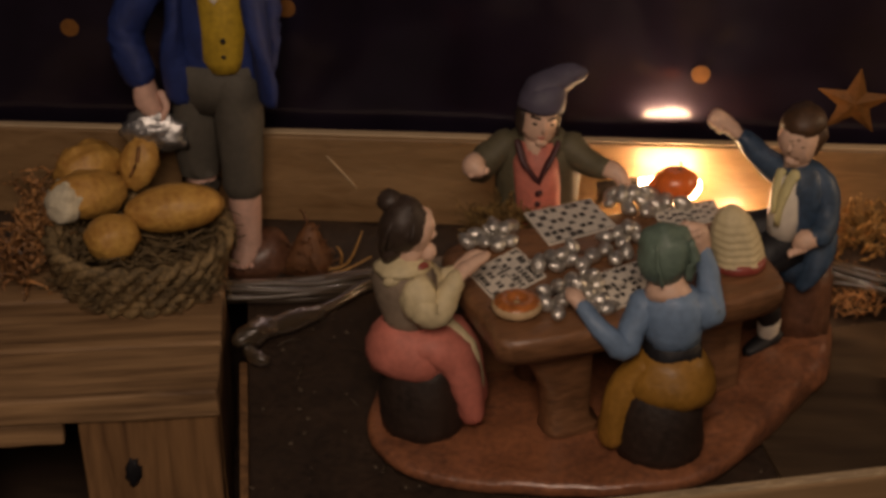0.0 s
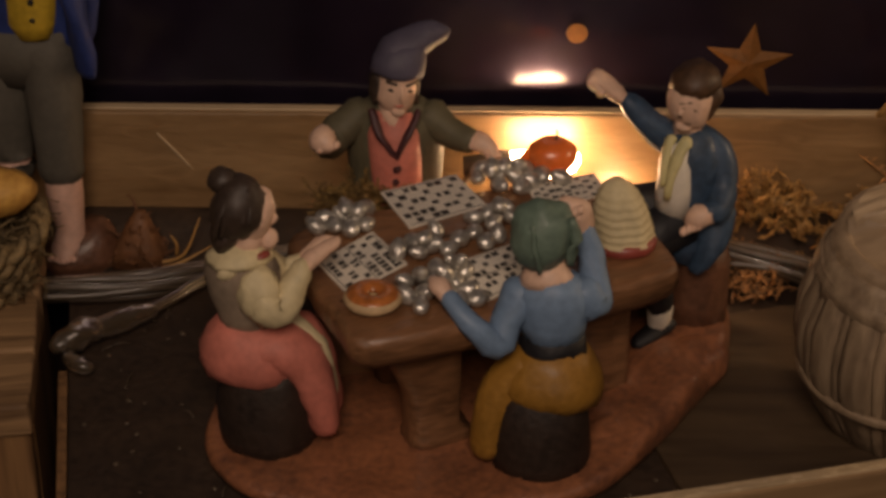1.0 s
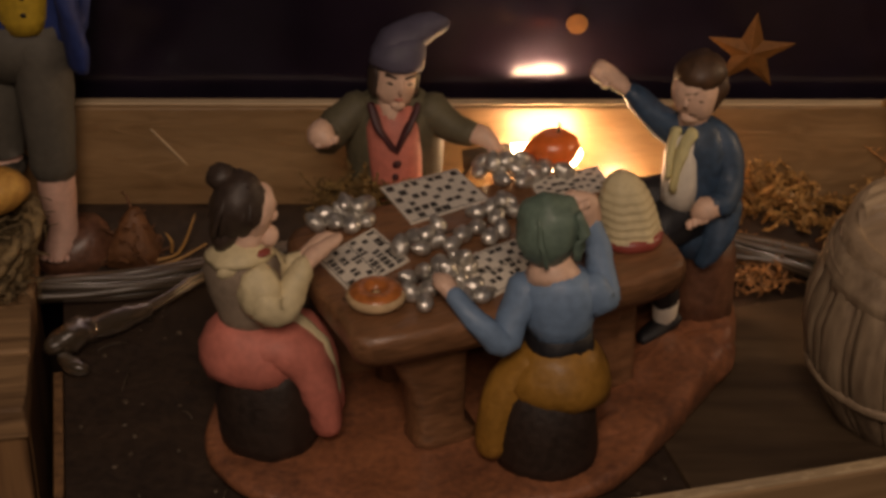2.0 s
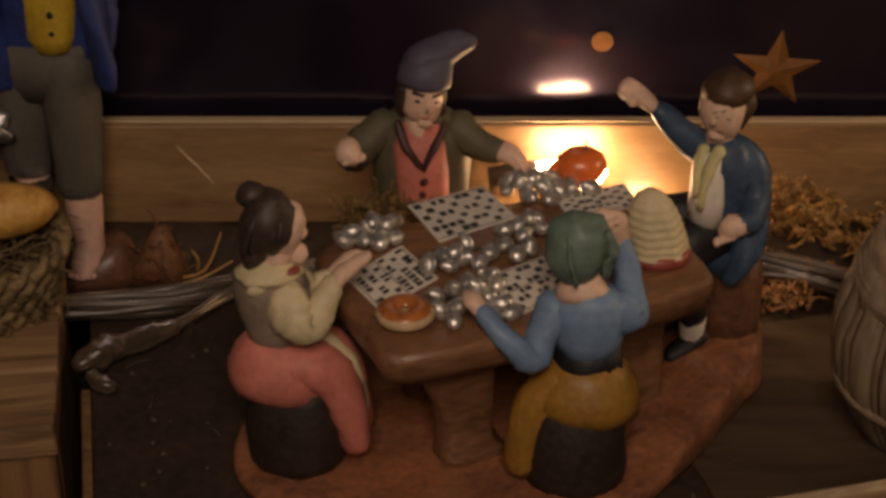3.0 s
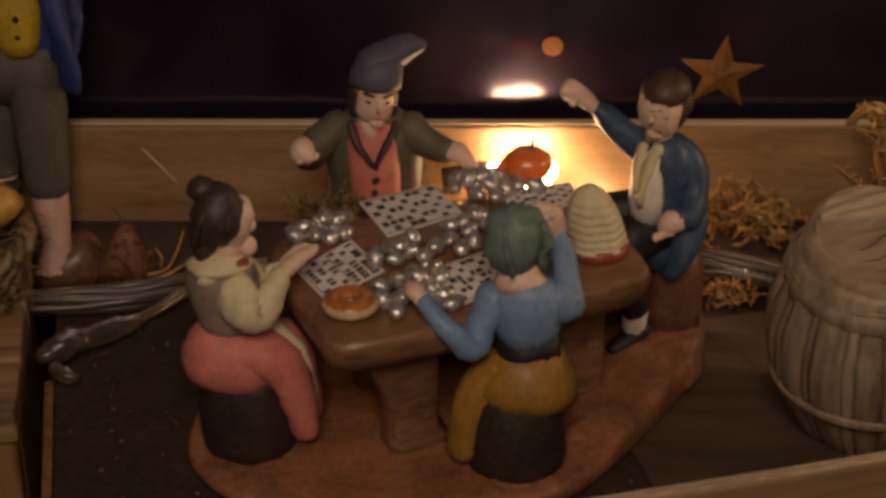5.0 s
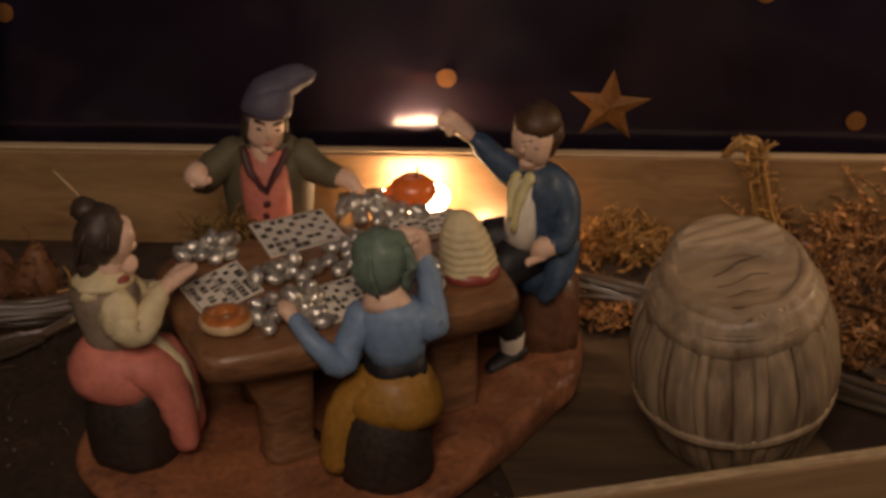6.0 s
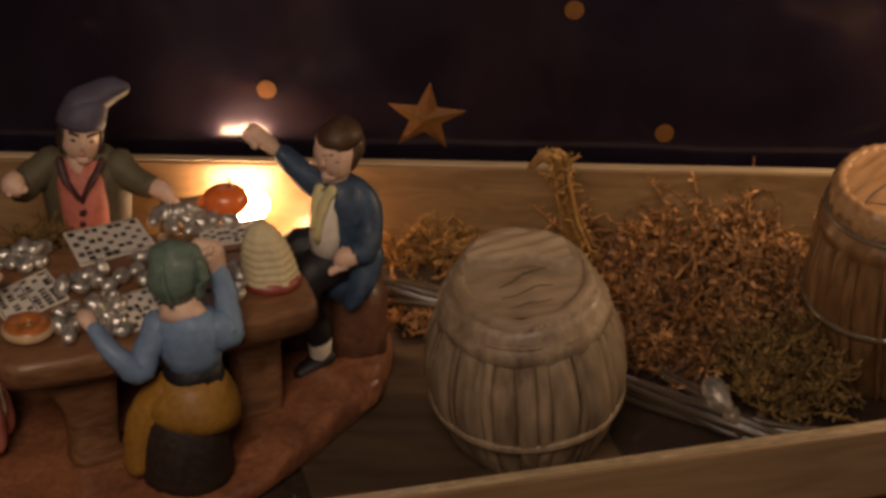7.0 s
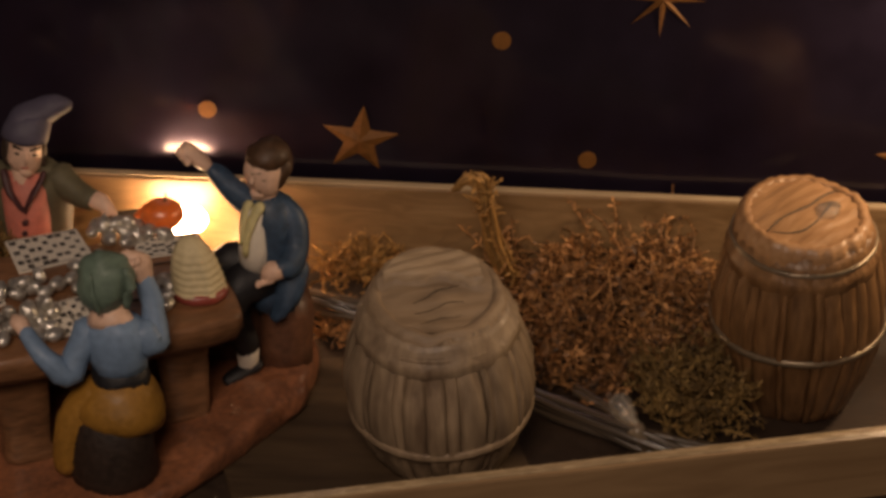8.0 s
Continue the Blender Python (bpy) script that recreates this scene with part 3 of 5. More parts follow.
def seated_woman():
    s = Shape()  # 0 stump 1 pink 2 taupe 3 cream 4 skin 5 hair 6 red
    s.stack([(-25, -47, 3.0, 11.8, 12), (-25, -47, 8, 12.5, 12.6), (-25, -47, 15, 12.2, 12.2), (-25, -47, 23, 11.4, 11.2), (-25, -47, 27.5, 10, 9)], 0, 22, lump=0.07)
    s.stack([(-26.5, -47.5, 23.0, 9.6, 8.6), (-27.4, -47.5, 24.6, 12.0, 10.6), (-28, -47.5, 27.5, 12.6, 11.2), (-28.2, -47.5, 31, 12.4, 11.0), (-28.2, -47.5, 34.5, 10.8, 9.4), (-28.2, -47.5, 38, 8.0, 7.2)], 1, 26, lump=0.07)
    s.tube([(-27, -50, 31), (-20, -50.5, 31), (-15.1, -51, 26), (-12.4, -51.5, 18), (-11.6, -51.5, 10.5)], [7.6, 7.3, 5.8, 4.8, 4.1], 1, 16, flat=0.9, lump=0.14)
    s.tube([(-24, -43, 29.5), (-17.6, -43, 30), (-13.4, -43, 23), (-11.6, -43, 10)], [7.0, 6.6, 5.4, 4.6], 1, 14, flat=0.85)
    s.tube([(-21.4, -47, 37.6), (-16.2, -47.5, 34.2), (-11.5, -48, 26.4), (-9.9, -48.4, 16.6)], [2.2, 2.6, 2.5, 1.9], 3, 12, lump=0.15)
    s.stack([(-28, -47.5, 35.5, 7.4, 6.6), (-28.6, -47.5, 40, 7.7, 6.9), (-29.2, -47.5, 46, 8.4, 7.2), (-29.8, -47.5, 51, 8.5, 7.4), (-29.8, -47.5, 54.5, 7.2, 6.4), (-29, -47.5, 57, 4.2, 3.8)], 2, 20, lump=0.04)
    s.stack([(-30.2, -48.0, 54.2, 7.7, 7.0), (-30.0, -48.0, 55.2, 7.2, 6.6), (-29.6, -47.8, 56.6, 5.9, 5.6), (-28.8, -47.5, 58.2, 3.9, 3.9), (-28.4, -47.5, 58.8, 2.6, 2.6)], 3, 20, lump=0.12)
    s.ball((-32.0, -53.0, 53.4), (2.8, 1.7, 2.0), 3, (0, 0, 10), lump=0.2)
    s.ball((-25.2, -54, 48.2), (5.2, 4.8, 6.2), 3, (0, 12, 0), 18, 12, lump=0.16, seed=3.0)
    s.tube([(-26, -53.5, 50), (-23.4, -55.6, 45.6), (-20.4, -55, 44.4), (-17.6, -52.4, 48.6), (-15.4, -50.4, 53)], [3.6, 4.6, 4.3, 3.4, 2.7], 3, 14, lump=0.16)
    s.tube([(-15.6, -50.6, 52.6), (-12.6, -47.8, 54.4), (-9.6, -45.2, 56.2), (-7.8, -43.6, 56.8)], [2.2, 2.3, 1.7, 1.0], 4, 10, flat=0.75, lump=0.12)
    s.tube([(-27, -42, 52), (-22, -39, 45), (-17, -38, 47)], [3.4, 3.4, 2.2], 3, 12)
    s.tube([(-16.6, -38, 47), (-12, -37, 51), (-9.6, -36, 52)], [2.0, 2.1, 1.3], 4, 10)
    s.ball((-25.2, -50.6, 56.2), (2.2, 1.5, 1.2), 6, lump=0.2)
    s.tube([(-29, -47.5, 55.5), (-27.2, -47.3, 61)], [3.6, 3.8], 4, 12)
    s.ball((-26.2, -47.2, 65.2), (4.6, 4.8, 7.4), 4, (0, 10, 0), lump=0.04)
    s.ball((-22.0, -47.4, 63.6), (0.8, 0.9, 1.3), 4, (0, 20, 0), n=10, h=6)
    s.ball((-23.2, -47.6, 58.8), (2.3, 2.5, 2.5), 4, lump=0.1)
    s.ball((-29.6, -48.4, 67.8), (6.2, 6.8, 7.8), 5, (0, 14, 0), 20, 14, lump=0.1, seed=2.0)
    s.ball((-32.6, -47.8, 61.0), (3.4, 4.8, 5.2), 5, (0, 14, 0), lump=0.1)
    s.ball((-33.2, -47, 74.0), (3.3, 3.4, 2.9), 5, lump=0.14)
    for k in range(5):
        s.tube([(-35.0 + k * 1.6, -52.6 - 0.5 * math.sin(k), 62.0 + k * 0.6), (-33.0 + k * 1.6, -54.2, 67.6), (-31.4 + k * 1.1, -51.4, 73.6)], [0.5, 0.8, 0.5], 5, 6)
    return s


thing("figurine", seated_woman().worn(0.75), [BARK, PINK, TAUPE, CREAM, SKIN, HAIR, RED], "clay figurine in pink skirt and taupe bodice on a dark stump", "figurine", "lotto players")


def blue_woman():
    s = Shape()  # 0 dark 1 mustard 2 black 3 blue 4 skin 5 green
    s.stack([(40, -57, 3.0, 11.4, 9), (40, -57, 8, 11.8, 9.5), (40, -57, 15, 11.4, 9.2), (40.5, -56, 23, 10.6, 9.2), (41, -56, 27, 7, 7)], 0, 20, lump=0.05)
    s.stack([(42.5, -55, 20.5, 8.5, 6.5), (42.5, -55.5, 22.5, 11.6, 9.2), (42, -55.5, 26, 12.4, 10.2), (42, -55, 29.5, 11.6, 9.4), (42, -54.5, 32.5, 9.6, 8.2), (42, -54.5, 35.5, 7.8, 6.9)], 1, 24, lump=0.05)
    s.tube([(37, -55, 29), (31.4, -56, 24.5), (28.4, -57, 16), (27.6, -57.5, 8.5)], [6.6, 5.6, 4.8, 4.4], 1, 14, lump=0.08)
    s.stack([(42, -54.3, 32.6, 8.7, 7.6), (42.2, -54.3, 35.5, 7.9, 7.0), (42.3, -54.3, 38.4, 7.7, 6.9), (42.3, -54.3, 39.2, 6.4, 6)], 2, 20)
    s.stack([(42.3, -54, 37.6, 7.3, 6.6), (42.2, -54, 42, 8.0, 6.9), (42, -54, 47, 9.2, 7.2), (41.5, -54, 51, 9.0, 6.6), (41, -54, 53.6, 6.4, 5.0), (40.6, -54, 54.4, 3.6, 3.2)], 3, 22, lump=0.03)
    s.tube([(34.5, -54, 50), (31.5, -57, 43), (29.3, -60, 38.6), (23.0, -60, 45.0), (18.3, -56.5, 49.3)], [4.2, 3.8, 3.5, 2.8, 2.2], 3, 14)
    s.tube([(18.4, -56.4, 49), (16, -54, 50.6), (14.6, -52.4, 51)], [1.9, 2.3, 1.5], 4, 10)
    s.tube([(48.5, -54, 50), (50.8, -54, 46.4), (51.6, -52, 48.2), (50.4, -49, 56), (48.2, -47.5, 63)], [4.2, 4.2, 3.8, 3.1, 2.5], 3, 14)
    s.tube([(48.4, -47.5, 62), (47, -47.5, 66.5), (44, -48, 69)], [2.5, 3.6, 2.4], 4, 12, lump=0.15)
    knuckles(s, (45.6, -50.6, 68.2), (1.3, 0.2, 0.3), 1.15, 4)
    s.stack([(40.5, -54, 52.8, 6.6, 5.3), (40.2, -54, 54.9, 5.2, 4.4), (39.7, -53.6, 58, 3.8, 3.6)], 4, 16)
    s.ball((39.6, -51.5, 63.5), (6.2, 6.0, 7.2), 4)
    s.ball((39.2, -53.2, 64.2), (7.5, 7.2, 8.6), 5, (0, 6, 0), 22, 16, lump=0.1)
    s.tube([(44.6, -56.6, 70.0), (46.2, -57.0, 64.6), (45.4, -57.2, 58.8)], [0.8, 1.6, 0.9], 5, 10, lump=0.3)
    s.tube([(36.4, -59.2, 70.0), (37.4, -60.6, 64.0), (38.6, -59.6, 57.8)], [0.4, 0.7, 0.5], 5, 8, lump=0.3)
    return s


thing("figurine", blue_woman().worn(0.75), [BARK, MUSTARD, BLACK, BLUE, SKIN, GREEN], "clay figurine in blue blouse, mustard skirt and green headscarf", "figurine", "lotto players")


def hat_player():
    s = Shape()  # 0 olive 1 pink 2 maroon 3 skin 4 plum 5 hair 6 stump
    s.stack([(3, 22, 3, 11, 9), (3, 22, 14, 11, 9), (3, 22, 26, 10, 8)], 6, 18, lump=0.08)
    s.stack([(3, 23, 20, 11, 7.5), (3, 23, 30, 12, 8), (3, 23, 40, 12.4, 8), (3, 23, 50, 13.4, 8), (3, 23, 56, 12.2, 7.2), (3, 23, 60, 8, 5.5), (3, 22, 62.5, 4, 4)], 0, 24, lump=0.03)
    s.stack([(3.5, 18.2, 26, 6.8, 6), (3.5, 17.6, 36, 7.0, 6), (3.2, 17.4, 46, 7.2, 6), (3.0, 18.0, 53, 6.8, 5.6), (2.6, 19.4, 59, 5.0, 4.4)], 1, 20)
    for side in (-1, 1):
        s.tube([(3 + side * 6.0, 15.4, 60.5), (3.2 + side * 3.6, 12.2, 55), (3.6, 11.2, 49.6)], [1.1, 1.2, 1.0], 2, 10, flat=0.7)
    for z in (46.2, 42.4, 38.6):
        s.ball((3.7, 11.3, z), (1.1, 0.7, 1.1), 2, n=10, h=6)
    s.stack([(2.6, 17.6, 53, 4.2, 4.6), (2.5, 18.2, 58, 3.6, 3.8), (2.4, 19, 64, 3.5, 3.6)], 3, 14)
    first = len(s.v)
    s.ball((2.7, 17.4, 68.2), (5.4, 5.6, 7.4), 3, (12, 0, 0))
    s.tube([(2.8, 12.2, 70.6), (2.9, 11.4, 67.6), (2.9, 12.2, 66.9)], [0.4, 0.66, 0.45], 3, 8)
    s.ball((2.8, 14.5, 63.0), (1.9, 1.6, 1.6), 3)
    for side in (-1, 1):
        s.tube([(2.7 + side * 1.1, 12.0, 71.0), (2.7 + side * 3.9, 13.2, 71.6)], [0.34, 0.55], 5, 6)
        s.ball((2.7 + side * 2.3, 12.5, 69.3), (1.25, 0.45, 0.36), 5, n=8, h=6)
        s.ball((2.7 + side * 5.2, 18.5, 68), (1.4, 3.2, 4.8), 5)
    s.tube([(1.7, 12.5, 65.1), (2.8, 12.2, 65.0), (3.9, 12.5, 65.1)], [0.12, 0.34, 0.12], 1, 6)
    s.ball((2.7, 20.5, 69), (6.2, 6.0, 6.6), 5)
    s.stack([(2.9, 18.2, 72.4, 6.5, 6.8), (2.9, 18.4, 73.4, 7.0, 7.2), (3.2, 18.8, 76, 6.9, 7.0), (3.8, 19.2, 78.6, 6.2, 6.2), (4.6, 19.4, 80.4, 4.6, 4.8), (5.2, 19.5, 81.2, 2, 2)], 4, 22)
    s.tube([(1.5, 19.2, 77.0), (6.5, 19.6, 79.8), (10.6, 20, 82.2), (13.6, 20, 82.8)], [5.2, 4.8, 3.7, 2.2], 4, 16, flat=0.95)
    s.swing(first, (2.6, 18.5, 64), (0, 7, 14), 2.0)
    s.tube([(-6, 22.5, 56), (-11.5, 20, 52.5), (-14, 16, 51), (-15.3, 13, 52.5)], [5.0, 5.0, 4.4, 3.4], 0, 14)
    s.tube([(-15, 13.6, 52), (-15.2, 11, 54.4), (-13.8, 9.2, 54)], [3.0, 3.8, 2.6], 3, 12, lump=0.1)
    knuckles(s, (-13.6, 8.4, 53.6), (1.3, 0, 0.4), 1.2, 3)
    knuckles(s, (29, 12.0, 49.6), (0.9, 0.6, -0.2), 1.0, 3)
    s.tube([(12, 22.5, 56), (18, 19.5, 51.8), (23.0, 17, 51.6)], [5.0, 4.2, 3.2], 0, 14)
    s.tube([(22, 17.4, 51.6), (26, 15, 51.8), (29, 12.6, 50)], [2.6, 3.0, 1.6], 3, 12, lump=0.12, flat=0.8)
    return s


thing("figurine", hat_player().worn(0.75), [OLIVE, PINK, MAROON, SKIN, PLUM, HAIR, BARK], "clay figurine in olive coat, pink waistcoat and drooping plum hat", "figurine", "lotto players")


def coat_player():
    s = Shape()  # 0 navy 1 pale yellow 2 white 3 skin 4 hair 5 black 6 stump
    s.stack([(82, 0, 8.5, 8.5, 8), (82.5, 0, 16, 8.2, 7.6), (82.5, 0, 26, 8.2, 7.6), (81.5, 0, 33, 7.6, 7.4)], 6, 18, lump=0.08)
    s.stack([(65.5, 9, 2, 17, 6), (65.5, 9, 16, 17, 6), (65.5, 8.5, 29, 16, 5.5), (66, 8, 35, 14, 5)], 6, 18, lump=0.1)
    s.stack([(79.5, -1.5, 30, 8, 8), (79.5, -1.5, 36, 8.4, 7.6), (79, -1.5, 44, 8.0, 7.4), (79, -1.5, 52, 8.2, 8), (78.5, -1.5, 59, 8.2, 7.8), (77.8, -1.5, 63.5, 6.4, 5.8), (77, -1.5, 66, 3.6, 3.6)], 0, 22, lump=0.03)
    s.stack([(74.5, -4.8, 42, 4.8, 5.0), (74, -5.2, 50, 5.0, 5.4), (74, -5.2, 57, 4.8, 5.2), (74.6, -4, 63, 4, 4)], 2, 18)
    s.tube([(75.5, -8.4, 64.5), (72.4, -10.4, 58), (71.6, -10.8, 50)], [1.8, 1.5, 0.9], 1, 12, flat=0.7, lump=0.4)
    s.tube([(72, -6, 64), (70.4, -8.6, 58), (70.6, -9.4, 53)], [1.5, 1.3, 0.8], 1, 12, flat=0.7, lump=0.3)
    s.tube([(76, -2, 62), (76, -2.6, 67)], [3.6, 3.4], 3, 12)
    first = len(s.v)
    s.ball((75.3, -3.6, 73.2), (5.7, 5.6, 7.2), 3, (10, -14, 0))
    s.tube([(71.0, -6.6, 74), (70.2, -7.2, 72.4), (70.9, -6.8, 71.6)], [0.5, 0.75, 0.5], 3, 8)
    s.ball((73.0, -5.6, 68.2), (1.9, 1.9, 1.6), 3)
    s.tube([(70.3, -6.3, 75.2), (72.2, -8.3, 75.5)], [0.14, 0.2], 4, 6)
    s.ball((71.0, -7.1, 73.9), (0.5, 0.6, 0.18), 4, n=8, h=6)
    s.ball((73.6, -8.8, 73.9), (0.9, 0.4, 0.18), 4, n=8, h=6)
    s.tube([(71.3, -7.5, 70.0), (73.0, -8.5, 69.9)], [0.12, 0.16], 6, 6)
    s.ball((78.0, -1.2, 75.4), (6.6, 6.6, 7.4), 4, (0, -16, 0), lump=0.07)
    s.ball((79.4, -5.0, 74), (3.2, 3.4, 5.6), 4, (0, 10, 0))
    s.ball((76.0, -3.6, 79.0), (6.3, 6.3, 4.0), 4, (8, -14, 0), lump=0.06)
    s.swing(first, (76.5, -2.5, 70), (0, 4, 28))
    s.tube([(73.5, -1, 61), (67, -0.5, 65.5), (61.5, 0, 71.5)], [4.4, 3.6, 2.7], 0, 14)
    s.tube([(60.0, 0, 72.6), (56.0, 0.3, 75.6), (53.4, 0.4, 76.8)], [2.0, 2.6, 2.9], 3, 12, lump=0.12)
    knuckles(s, (53.4, -2.0, 76.4), (0.9, -0.1, -1.0), 1.3, 3)
    knuckles(s, (77.6, -14.2, 43.6), (1.1, 0, 0.5), 1.05, 3)
    s.tube([(79.5, -2, 63), (83.8, -3, 59.5), (85.6, -6, 51), (84.5, -10.5, 47.5), (81.5, -12.5, 47.5)], [3.2, 4.0, 3.9, 3.5, 2.8], 0, 14)
    s.tube([(82.5, -12.4, 47), (79.5, -13, 46.4), (77.4, -12.6, 44)], [2.4, 3.0, 1.6], 3, 12, lump=0.12)
    s.tube([(84, -5, 44), (83, -8, 36), (80.5, -9, 30)], [6, 5.4, 3.0], 0, 14, flat=0.6)
    s.tube([(76, -4, 40), (69, -9, 38), (68, -10.5, 30), (70.6, -9.7, 22), (71.4, -9.5, 18.8)], [6.6, 6.0, 5.0, 4.3, 3.8], 5, 14)
    s.tube([(76, 1, 40), (66, 0, 42), (63, -2, 34), (64, -2, 18)], [6.6, 6.2, 5.0, 4.0], 5, 14)
    s.tube([(71.5, -9.5, 18.0), (72.0, -9.2, 13.2)], [3.5, 3.3], 2, 12)
    s.tube([(74, -8, 11.5), (70, -11, 10.2), (66.5, -13.5, 9.0)], [3.4, 3.2, 2.4], 5, 12, flat=0.8)
    return s


thing("figurine", coat_player().worn(0.75), [NAVY, PALE_YELLOW, WHITE, SKIN, HAIR_BROWN, BLACK, ROCK], "clay figurine in blue coat raising one fist, brown hair", "figurine", "lotto players")


def standing_man():
    s = Shape()  # 0 mound 1 skin 2 grey 3 royal 4 yellow 5 black 6 white 7 hair
    s.stack([(-89, 42, -0.5, 13, 10), (-89, 42, 3, 12, 9), (-87, 42, 6, 9.5, 8), (-85, 43, 9, 6.5, 6), (-84, 44, 11.5, 3, 3)], 0, 20, lump=0.12)
    s.tube([(-90.5, 40, 30), (-90.3, 40, 22), (-90, 39.5, 11), (-90.5, 38.5, 7)], [5.2, 5.3, 4.2, 4.6], 1, 14)
    s.tube([(-90, 40.5, 8), (-90.8, 36.5, 6.6), (-91.6, 33.6, 5.2)], [4.2, 4.6, 3.2], 1, 14, flat=0.62)
    for k in range(5):
        s.ball((-94.6 + k * 1.6, 31.6 + abs(k - 1.5) * 0.4, 4.9), (0.9, 1.2, 0.8), 1, n=8, h=6)
    s.tube([(-105, 44, 30), (-105, 44, 16), (-105, 43.5, 8)], [5.2, 5, 4.4], 1, 12)
    s.tube([(-91, 42, 66), (-90.5, 41, 52), (-90.3, 40.2, 38), (-90.4, 40, 29)], [8.2, 7.8, 6.8, 6.2], 2, 16, lump=0.06)
    s.tube([(-103, 44, 66), (-104.5, 44, 50), (-105, 44, 36), (-105, 44, 28)], [8, 7.6, 6.6, 6.2], 2, 16, lump=0.06)
    s.stack([(-97, 43, 56, 11, 7), (-97, 43, 64, 15, 8.6), (-97, 43, 72, 14.4, 8.8)], 2, 20)
    s.stack([(-95.5, 44, 62, 15.5, 8.4), (-95.5, 44, 72, 15.2, 8.6), (-95.5, 44, 84, 15.4, 8.8), (-95.5, 44, 96, 16.4, 8.8), (-95.5, 44, 104, 15, 8), (-95.5, 44, 110, 7, 6)], 3, 24, lump=0.03)
    s.tube([(-84, 37.5, 98), (-81.5, 36.8, 80), (-80, 37.5, 62)], [4.2, 5.2, 4.6], 3, 14, flat=0.6)
    s.tube([(-106.5, 37.5, 98), (-108, 37.2, 80), (-108, 38, 62)], [4.2, 5.2, 4.6], 3, 14, flat=0.6)
    s.stack([(-93, 39.5, 71.0, 6.0, 6.0), (-93, 39, 75, 6.6, 6.2), (-93, 39, 84, 7.2, 6.4), (-93, 39, 96, 7.6, 6.4), (-93.5, 40, 104, 5, 5)], 4, 20, lump=0.04)
    for z in (77, 82.5, 88.5):
        s.ball((-92.3, 33.0, z), (1.0, 0.6, 1.0), 5, n=10, h=6)
    s.tube([(-97, 35.5, 101), (-94, 34, 95), (-90, 35.5, 101)], [1.6, 1.8, 1.6], 6, 10, flat=0.6)
    s.tube([(-109, 43, 101), (-119, 42, 92), (-123.5, 40, 80), (-119.5, 38, 68)], [6.6, 6.4, 6.0, 5.0], 3, 16, lump=0.05)
    s.tube([(-119.3, 38, 67.5), (-117.8, 37.5, 60), (-114.5, 36.5, 55)], [3.8, 4.4, 2.6], 1, 12, lump=0.12, flat=0.8)
    s.tube([(-113.6, 37.5, 62), (-111.8, 35.5, 58), (-113.6, 34.6, 55)], [1.3, 1.2, 1.0], 1, 8)
    s.tube([(-85, 45, 101), (-82, 49, 90), (-82, 50, 76), (-84, 48, 66)], [5.8, 5.2, 4.6, 4.2], 3, 14)
    s.tube([(-95.5, 43, 108), (-95.5, 43, 116)], [4.4, 4.2], 1, 12)
    s.ball((-95.5, 42, 124), (7.4, 7.6, 9.4), 1)
    s.ball((-95.5, 44.5, 126.5), (8, 7.6, 9), 7, lump=0.06)
    return s


thing("figurine", standing_man().worn(0.75), [ROCK, SKIN_PALE, GREY, ROYAL, YELLOW, BLACK, WHITE, HAIR], "barefoot clay figurine in royal blue jacket and yellow waistcoat", "figurine")

flask = Shape()
flask.ball((-116, 36.5, 50.3), (10.4, 5.6, 6.6), 0, (0, 10, 0), 26, 18, lump=0.34, seed=2.0)
flask.tube([(-118, 36.5, 54), (-114, 36.2, 56.4), (-110.5, 36.5, 53.5)], [0.8, 0.8, 0.8], 0, 8)
thing("foil_parcel", flask, FOIL, "crumpled silver foil parcel hanging from the figurine's fist", "parcel")

# ---- wooden stand with the bread basket ----
stand = holder("wooden_stand", (-82, -52, 0, 9.0), "rough brown wooden stand with thick planks", "stand")
for k, (y, w) in enumerate(((12.5, 25), (39, 27), (66.5, 27))):
    part("plank", Shape().box((-50, y, 9.8 + 0.2 * (k % 2)), (100, w - 0.6, 8.6), bevel=0.9, wear=0.55, cuts=4), BOXWOOD, stand)
part("leg", Shape().box((-20.5, 6, -20.6), (39, 8, 52), bevel=0.9, wear=0.5, cuts=3), LEGWOOD, stand, "broad upright leg with a dark knot")
part("leg", Shape().box((-84, 6, -20.6), (30, 8, 52), bevel=0.9, wear=0.5, cuts=3), LEGWOOD, stand)
part("side_panel", Shape().box((-2.9, 43, -20.6), (4.4, 65, 52), bevel=0.6, wear=0.4, cuts=3), LEGWOOD, stand)
part("back_leg", Shape().box((-84, 70, -20.6), (30, 8, 52), bevel=0.9, wear=0.5, cuts=2), LEGWOOD, stand)
part("front_rail", Shape().box((-56, 3.6, 1.5), (24, 4, 7.6), bevel=0.7, wear=0.4, cuts=2), BOXWOOD, stand)
part("knot", Shape().ball((-26, 1.6, -13), (2.3, 0.9, 4.6), 0, lump=0.5), BLACK, stand, "dark knot hole in the leg")

